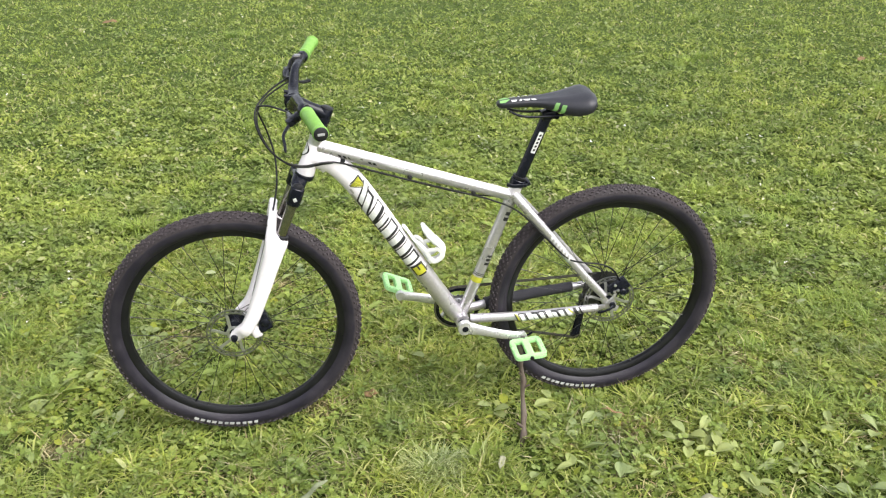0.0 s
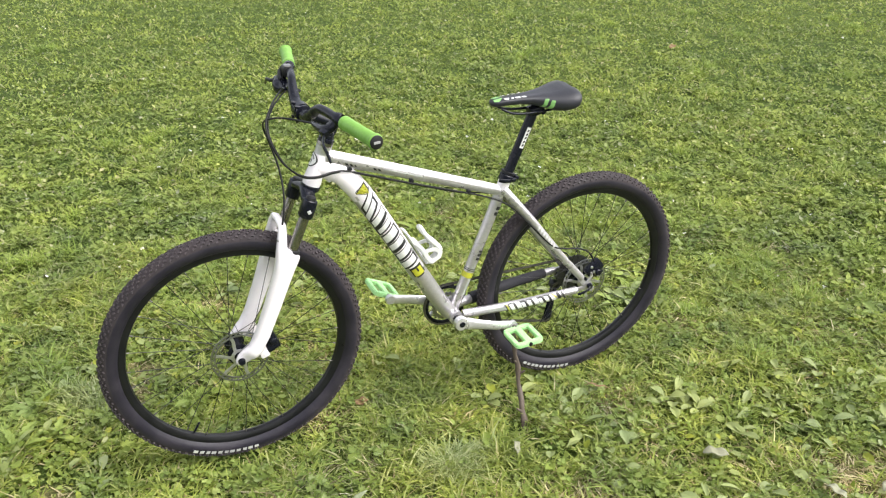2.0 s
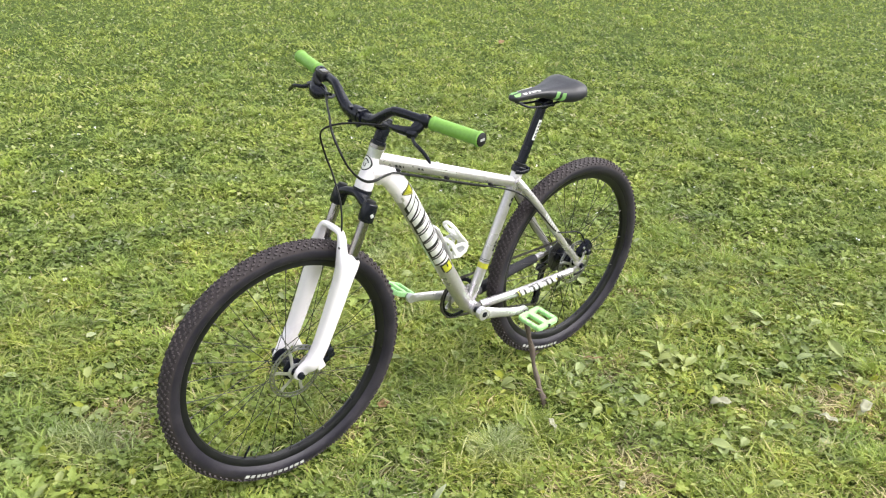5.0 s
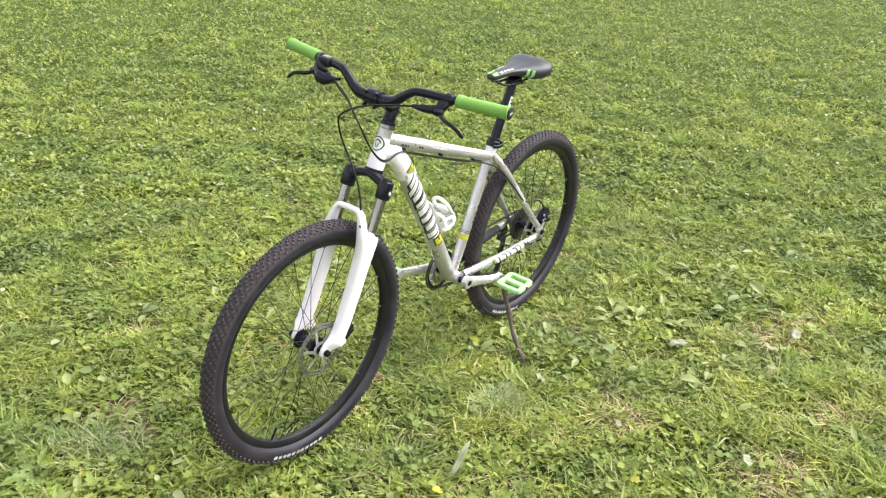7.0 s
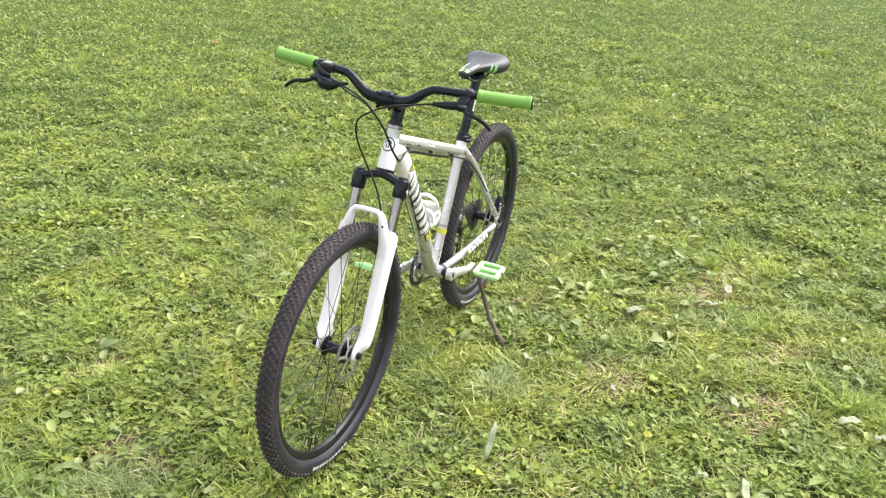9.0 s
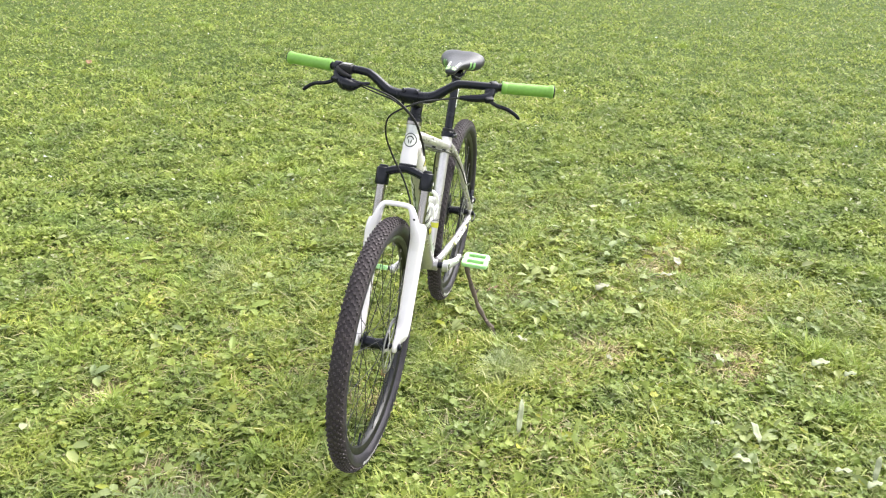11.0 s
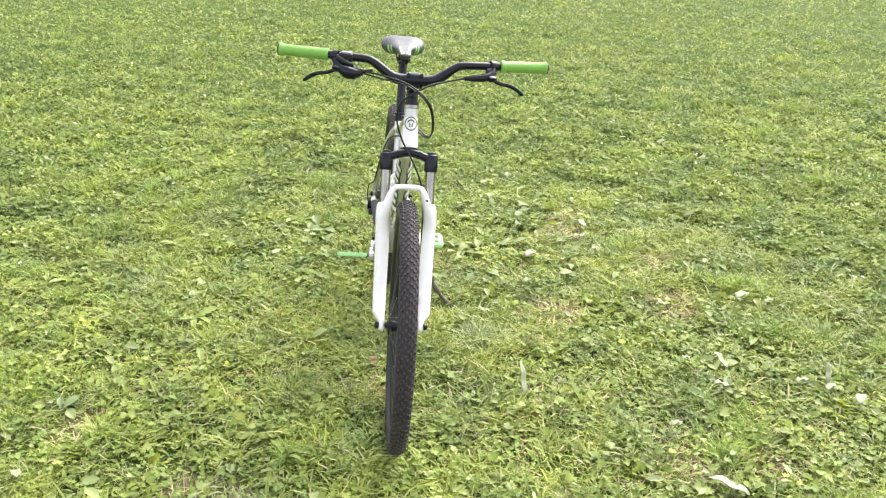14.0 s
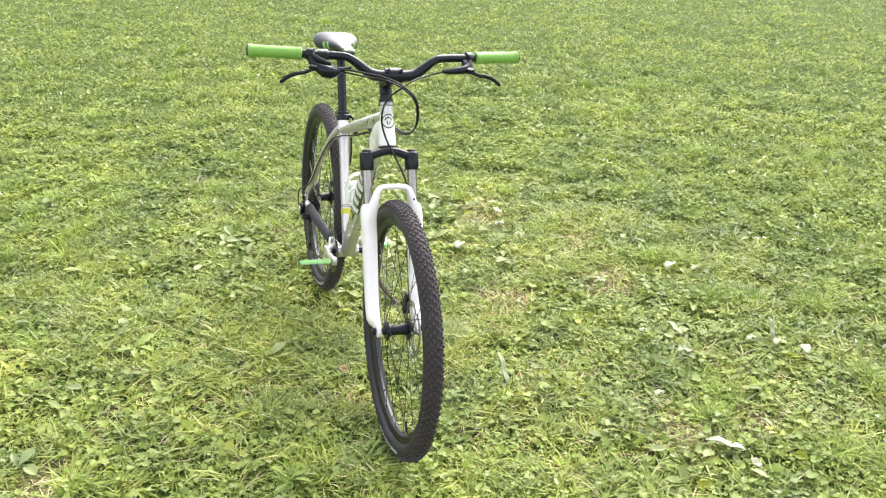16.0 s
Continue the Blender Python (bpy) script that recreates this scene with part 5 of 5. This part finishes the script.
def leaves(name, x, y, r, mat, label, outline, size, low=0.004, high=0.026, grow=0.0, slim=0.8, threes=False, steep=0.5, fine=24.0):
    """Small leaves of one outline, folded along the midrib and curled; in threes on one stalk if asked."""
    n = len(x)
    h = (low + high * rng.random(n) * (0.35 + 0.85 * clumps(x, y, fine))) * wheel_press(x, y)
    a, sz = rng.random(n) * 2 * np.pi, size * (0.55 + 0.9 * rng.random(n)) * (1 + grow * r)
    if threes:
        x, y, h, sz = (np.repeat(v, 3) for v in (x, y, h, sz))
        a = np.repeat(a, 3) + np.tile([0, 2.09, 4.19], n) + rng.normal(0, 0.2, 3 * n)
        n *= 3
    L, W = sz, sz * slim * (0.75 + 0.5 * rng.random(n))
    tilt, roll = rng.normal(0.12, steep, n), rng.normal(0, steep * 0.9, n)
    fold, curl = 0.12 + 0.3 * rng.random(n), 0.1 + 0.35 * rng.random(n)
    U = np.stack([np.cos(a) * np.cos(tilt), np.sin(a) * np.cos(tilt), np.sin(tilt)], 1)
    side = np.stack([-np.sin(a), np.cos(a), np.zeros(n)], 1)
    up = np.cross(U, side)
    S = side * np.cos(roll)[:, None] + up * np.sin(roll)[:, None]
    N = np.cross(U, S)
    base = np.stack([x, y, soil_height(x, y) + h], 1)
    k = len(outline)
    hub = k > 6
    V = np.zeros((n, k + hub, 3))
    for i, (u, v) in enumerate(outline + [(0.5, 0.0)] * hub):
        V[:, i] = base + U * (L * u)[:, None] + S * (W * v)[:, None] + N * (fold * abs(v) * W - curl * L * u * u)[:, None]
    if hub:
        T = np.array([[k, i, (i + 1) % k] for i in range(k)])
    else:
        T = np.array([[0, i, i + 1] for i in range(1, k - 1)])
    tris = (np.arange(n)[:, None, None] * (k + hub) + T[None]).reshape(-1, 3)
    return stuff_mesh(name, V.reshape(-1, 3), tris, mat, label)


def chosen(p, *points):
    """The points that a chance p leaves standing."""
    k = rng.random(len(p)) < p
    return [v[k] for v in points]


# the turf round the bicycle
x, y, r = disc_points(330000, 1.85)
blades("grass_near", *chosen((0.36 + 0.58 * grassy(x, y)) * (0.20 + 0.90 * clumps(x, y)) * worn(x, y), x, y, r), "short mown green grass blades", 0.016, 0.044, 0.0048, 0.0, GRASS, 1.5)
x, y, r = disc_points(56000, 1.85)
leaves("weed_leaves_near", *chosen((0.74 - 0.62 * grassy(x, y)) * (0.15 + 0.9 * clumps(x, y)) * worn(x, y), x, y, r), LEAFY, "low lobed weed leaves covering the ground", LOBED, 0.0215, 0.004, 0.030, 0.0, 0.95, False, 0.38)
x, y, r = disc_points(80000, 1.85)
leaves("small_leaves_near", *chosen((0.76 - 0.42 * grassy(x, y)) * (0.25 + 0.8 * clumps(x, y, 31.0)) * worn(x, y), x, y, r), LEAFY, "small oval weed leaves among the grass", OVAL, 0.017, 0.004, 0.028, 0.0, 0.5, False, 0.40)
x, y, r = disc_points(13000, 1.85)
leaves("clover_near", *chosen((0.9 - 0.7 * grassy(x, y, 3.1)) * worn(x, y), x, y, r), CLOVER, "low clover leaves among the grass", HEART, 0.0115, 0.012, 0.024, 0.0, 1.0, True, 0.3)
x, y, r = disc_points(500, 1.9)
leaves("yellow_leaves", *chosen(blotch(x, y, 7.0, 31.0) ** 2, x, y, r), YELLOWING, "a few yellowing broad leaves in the turf", OVAL, 0.036, 0.010, 0.022, 0.0, 0.6)
x, y, r = disc_points(120000, 2.0)
dry = blotch(x, y, 1.9, 11.0) * 0.5 + blotch(x, y, 6.0, 17.0) * 0.5
blades("straw_near", *chosen(np.clip((dry - 0.46) * 1.9, 0.10, 0.6) + 1.4 * (1 - worn(x, y)), x, y, r), "dry tan straw lying in the turf", 0.010, 0.032, 0.0038, 0.0, STRAW, 2.3)

# the lawn further off
x, y, r = ring_points(760000, 1.80, 14.0)
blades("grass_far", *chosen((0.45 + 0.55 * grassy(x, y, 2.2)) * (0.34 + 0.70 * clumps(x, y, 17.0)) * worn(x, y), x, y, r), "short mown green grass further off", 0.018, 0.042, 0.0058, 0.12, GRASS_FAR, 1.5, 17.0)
x, y, r = ring_points(900000, 1.80, 14.0)
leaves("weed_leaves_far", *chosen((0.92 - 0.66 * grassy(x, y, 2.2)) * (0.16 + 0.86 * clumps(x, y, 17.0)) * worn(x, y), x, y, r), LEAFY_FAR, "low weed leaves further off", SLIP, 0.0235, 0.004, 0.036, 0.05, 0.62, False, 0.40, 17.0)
x, y, r = ring_points(70000, 1.9, 11.0)
dry = blotch(x, y, 1.3, 11.0) * 0.6 + blotch(x, y, 4.0, 17.0) * 0.4
blades("straw_far", *chosen(np.clip((dry - 0.50) * 1.8, 0.03, 0.6), x, y, r), "dry tan straw in the turf further off", 0.010, 0.026, 0.0036, 0.12, STRAW, 2.0, 13.0)

# longer tufts that the mower left
tx, ty, tr = ring_points(300, 1.1, 8.0)
tx, ty, tr = np.append(tx, (0.9, 1.10)), np.append(ty, (1.95, 2.63)), np.append(tr, (0.9, 1.1))


def tufts(name, tx, ty, tr, each, spread_r, mat, label, low, high):
    x, y, r = np.repeat(tx, each), np.repeat(ty, each), np.repeat(tr, each)
    spot, turn = spread_r * np.abs(rng.normal(0, 1, len(x))) ** 0.8, rng.random(len(x)) * 2 * np.pi
    blades(name, x + spot * np.cos(turn), y + spot * np.sin(turn), r, label, low, high, 0.0026, 0.06, mat, 1.1)


tufts("green_tufts", np.append(tx, (0.11, -0.53, -0.77, -0.65)), np.append(ty, (0.72, 1.13, 2.51, 2.41)), np.append(tr, (1.4, 1.1, 0.8, 0.7)), 130, 0.05, TUFT_GREEN, "longer fresh green tufts of grass", 0.035, 0.075)
tufts("pale_tufts", np.array([-0.06, -0.01, -1.12, -1.06, 0.25]), np.array([1.95, 1.98, 2.62, 2.57, 3.3]), np.array([0.3, 0.3, 1.1, 1.1, 1.1]), 420, 0.062, TUFT, "pale blue-green tufts of fine grass", 0.035, 0.070)
x, y, r = ring_points(1500, 0.9, 8.0)
leaves("pale_leaves", *chosen(np.clip(1.6 * blotch(x, y, 2.3, 41.0) - 0.3, 0.1, 1), x, y, r), ROSETTE, "scattered pale undersides of broad leaves in the turf", OVAL, 0.036, 0.016, 0.026, 0.03, 0.5, False, 0.35)
x, y, r = ring_points(900, 1.6, 13.0)
leaves("clover_flowers", x, y, r, PETAL, "tiny pale clover flowers in the lawn", HEART, 0.007, 0.02, 0.03, 0.05, 0.9, True)


# ---- broad-leaved plants ----
def plantain_leaf(length, width, droop):
    m = bmesh.new()
    rows = []
    for i in range(8):
        t = i / 7
        w = width * (0.06 if t < 0.22 else math.sin(math.pi * min(1, (t - 0.20) / 0.84)) ** 0.75) if i < 7 else width * 0.03
        x = length * t
        z = 0.5 * length * t * (1 - t * droop)
        rows.append([m.verts.new((x, w * q * 0.5, z + abs(q) * w * 0.16 - (0.004 if q == 0 else 0) * (t > 0.2))) for q in (-1, -0.5, 0, 0.5, 1)])
    for a, b in zip(rows, rows[1:]):
        for k in range(4):
            m.faces.new((a[k], a[k + 1], b[k + 1], b[k]))
    return finish(m, "leaf", ROSETTE, 180)


LEAVES = [plantain_leaf(0.085, 0.044, 0.80), plantain_leaf(0.070, 0.042, 0.95), plantain_leaf(0.10, 0.040, 0.72)]


def broad_plant(x, y, size, count):
    """A rosette of ovate leaves."""
    e = tagged(new("broadleaf_plant"), "low rosette of broad pale-green leaves in the lawn", "plant", "broad-leaved plants in the lawn")
    e.matrix_world = pose(x, y, lie(x, y), 0, 0, random.uniform(0, 360)) @ Matrix.Diagonal((size, size, size, 1))
    for i in range(count):
        ob = new("leaf", LEAVES[random.randrange(3)])
        ob.parent = e
        s = random.uniform(0.65, 1.05)
        ob.matrix_basis = pose(random.uniform(-0.03, 0.03), random.uniform(-0.03, 0.03), 0.018, random.uniform(-25, 25), random.uniform(-22, 12), 360 * i / count + random.uniform(-50, 50)) @ Matrix.Diagonal((s, s, s, 1))
    return e


SPOTS = [(0.73, 2.08), (0.83, 2.07), (0.94, 1.98), (1.17, 2.10), (0.36, 2.02), (0.14, 2.25), (0.40, 2.15), (-1.29, 2.37), (0.52, 2.22), (1.12, 1.84), (0.73, 1.78), (1.04, 1.92), (1.22, 2.02),
         (0.79, 2.10), (-1.06, 2.76), (-1.22, 2.45), (0.43, 1.79), (0.86, 2.80), (0.82, 2.90), (0.90, 2.76), (1.36, 2.07), (0.36, 0.95), (0.34, 0.87), (0.33, 0.54), (-0.14, 1.13), (0.85, 2.96), (0.92, 2.95), (0.09, 2.46),
         (-0.13, 2.56), (1.0, 2.6), (0.26, 3.82), (1.74, 3.9), (0.25, 3.1), (-0.62, 3.24), (1.3, 1.75), (0.60, 1.95), (1.42, 1.95), (0.95, 1.75), (0.28, 1.95), (-1.02, 2.72), (0.33, 2.28), (0.33, 2.17), (0.12, 2.23), (0.68, 2.05), (0.77, 2.03), (1.13, 2.12), (0.84, 1.86), (0.48, 1.93), (0.40, 1.93), (0.35, 2.10),
         (1.27, 2.11), (0.77, 2.87), (0.70, 2.71), (0.73, 1.61), (0.56, 1.61), (0.48, 1.43), (0.79, 2.04), (-0.1, 1.09), (-0.27, 1.14), (-0.22, 0.86), (-0.31, 0.70)]
for px, py in SPOTS:
    broad_plant(px, py, random.uniform(0.60, 0.98), random.randint(2, 5))
for i in range(22):
    broad_plant(random.gauss(1.05, 0.28), random.gauss(1.95, 0.18), random.uniform(0.52, 0.88), random.randint(2, 4))
for i in range(60):
    rr, aa = 0.9 + 2.6 * random.random(), radians(random.uniform(-40, 130))
    broad_plant(CX + 0.3 + rr * math.cos(aa), CY + rr * math.sin(aa), random.uniform(0.45, 0.80), random.randint(2, 5))


def toothed_leaf(length, width, droop):
    """A long leaf with coarse teeth that widens towards its tip."""
    m = bmesh.new()
    rows = []
    for i in range(15):
        t = i / 14
        w = width * (0.10 + 0.90 * math.sin(math.pi * min(1.0, t ** 1.25)) ** 0.8) * (0.62 if i % 3 == 1 else 1.0) if 0 < i < 14 else width * 0.05
        z = 0.40 * length * t * (1 - t * droop)
        rows.append([m.verts.new((length * t - abs(q) * w * 0.12, w * q * 0.5, z + abs(q) * w * 0.14 - (0.003 if q == 0 else 0))) for q in (-1, -0.45, 0, 0.45, 1)])
    for a, b in zip(rows, rows[1:]):
        for k in range(4):
            m.faces.new((a[k], a[k + 1], b[k + 1], b[k]))
    return finish(m, "leaf", WEED, 180)


TOOTHED = [toothed_leaf(0.115, 0.040, 0.82), toothed_leaf(0.090, 0.036, 0.92), toothed_leaf(0.13, 0.042, 0.75)]


def weed_plant(x, y, size, count):
    """A loose clump of toothed leaves."""
    e = tagged(new("weed_plant"), "loose clump of coarse toothed green leaves in the lawn", "plant", "toothed weeds in the lawn")
    e.matrix_world = pose(x, y, lie(x, y), 0, 0, random.uniform(0, 360)) @ Matrix.Diagonal((size, size, size, 1))
    for i in range(count):
        ob = new("leaf", TOOTHED[random.randrange(3)])
        ob.parent = e
        s = random.uniform(0.6, 1.1)
        ob.matrix_basis = pose(random.uniform(-0.02, 0.02), random.uniform(-0.02, 0.02), 0.016, random.uniform(-22, 22), random.uniform(-20, 8), 360 * i / count + random.uniform(-30, 30)) @ Matrix.Diagonal((s, s, s, 1))
    return e


for px, py in [(0.93, 2.80), (0.84, 2.74), (1.02, 2.90), (0.97, 2.84), (-1.28, 2.38), (-1.31, 2.53), (-1.25, 2.60), (-1.18, 2.42), (-1.45, 2.73), (0.25, 3.65), (0.0, 3.03), (0.12, 0.96), (-0.77, 2.51), (-0.30, 2.90), (0.60, 2.75), (1.45, 1.30), (0.95, 1.05), (1.75, 2.35), (1.50, 2.75), (-0.45, 3.40), (0.65, 3.35), (2.10, 1.75)]:
    weed_plant(px, py, random.uniform(0.55, 0.85), random.randint(6, 9))


# ---- fallen leaves ----
def fallen_leaf(x, y, z, turn, length, width, mat, label, tilt=(8, -6)):
    m = bmesh.new()
    rows = []
    for i in range(9):
        t = i / 8
        w = width * math.sin(math.pi * (0.04 + 0.93 * t)) ** 0.8 * (1 + 0.15 * math.sin(9 * t))
        zc = 0.05 * length * math.sin(math.pi * t) + 0.004 * math.sin(11 * t)
        rows.append([m.verts.new((length * (t - 0.5), w * q * 0.5, zc + abs(q) * w * 0.10)) for q in (-1, -0.5, 0, 0.5, 1)])
    for a, b in zip(rows, rows[1:]):
        for k in range(4):
            m.faces.new((a[k], a[k + 1], b[k + 1], b[k]))
    g = bmesh.ops.extrude_face_region(m, geom=m.faces[:])
    bmesh.ops.translate(m, verts=[v for v in g["geom"] if isinstance(v, bmesh.types.BMVert)], vec=(0, 0, 0.0006))
    ob = new("fallen_leaf", finish(m, "fallen_leaf", mat, 180))
    ob.matrix_world = pose(x, y, z, tilt[0], tilt[1], turn)
    return tagged(ob, label, "leaf", "fallen leaves on the lawn")


fallen_leaf(0.70, 1.78, 0.034, 160, 0.075, 0.052, PALE_LEAF, "curled pale dry leaf lying on the grass")
fallen_leaf(-0.36, 1.815, 0.062, 10, 0.115, 0.020, WHITE_LEAF, "long whitish leaf standing in the grass", (14, -42))
fallen_leaf(-0.80, 1.245, 0.034, 62, 0.115, 0.036, PALE_LEAF, "long whitish dry leaf lying on the grass")
fallen_leaf(-0.24, 2.33, 0.022, 20, 0.050, 0.034, BROWN_LEAF, "small red-brown leaf lying on the grass")
fallen_leaf(1.09, 1.53, 0.034, 20, 0.075, 0.036, PALE_LEAF, "curled pale dry leaf lying on bare turf")
fallen_leaf(0.93, 1.55, 0.032, 110, 0.060, 0.034, PALE_LEAF, "curled pale dry leaf lying on bare turf")
fallen_leaf(0.15, 1.64, 0.032, 40, 0.038, 0.020, PALE_LEAF, "small pale dry leaf lying on the grass")
fallen_leaf(0.155, 1.965, 0.034, 75, 0.055, 0.020, PALE_LEAF, "narrow pale dry leaf lying on the grass")
fallen_leaf(-0.89, 1.20, 0.034, 10, 0.045, 0.030, PALE_LEAF, "small pale dry leaf lying on the grass")
fallen_leaf(0.37, 0.945, 0.048, 140, 0.080, 0.048, WHITE_LEAF, "curled whitish dry leaf lying on the lawn")
fallen_leaf(0.335, 0.85, 0.046, 135, 0.050, 0.030, WHITE_LEAF, "small whitish dry leaf lying on the lawn")
fallen_leaf(-0.22, 0.80, 0.062, 170, 0.080, 0.018, WHITE_LEAF, "narrow whitish leaf standing in the grass", (10, 40))
for px, py, turn, length, width in ((-0.136, 1.132, 20, 0.085, 0.026), (-0.296, 1.16, 93, 0.055, 0.036), (-0.137, 1.25, 128, 0.038, 0.026), (-0.24, 0.886, 126, 0.062, 0.028), (-0.272, 0.806, 146, 0.070, 0.030), (0.276, 1.279, 51, 0.050, 0.028), (-0.534, 1.346, 131, 0.045, 0.030), (-0.334, 0.73, 155, 0.090, 0.036)):
    fallen_leaf(px, py, 0.044, turn, length, width, WHITE_LEAF, "pale leaf turned underside up on the grass", (12, -14))
fallen_leaf(0.51, 2.19, 0.036, 155, 0.075, 0.012, BROWN_LEAF, "thin dry brown stalk lying on the grass")
fallen_leaf(3.36, 6.85, 0.04, 40, 0.11, 0.055, BROWN_LEAF, "orange-brown dry leaf lying on the lawn")
fallen_leaf(-3.42, 9.17, 0.04, 10, 0.16, 0.09, BROWN_LEAF, "orange-brown dry leaf lying on the lawn")
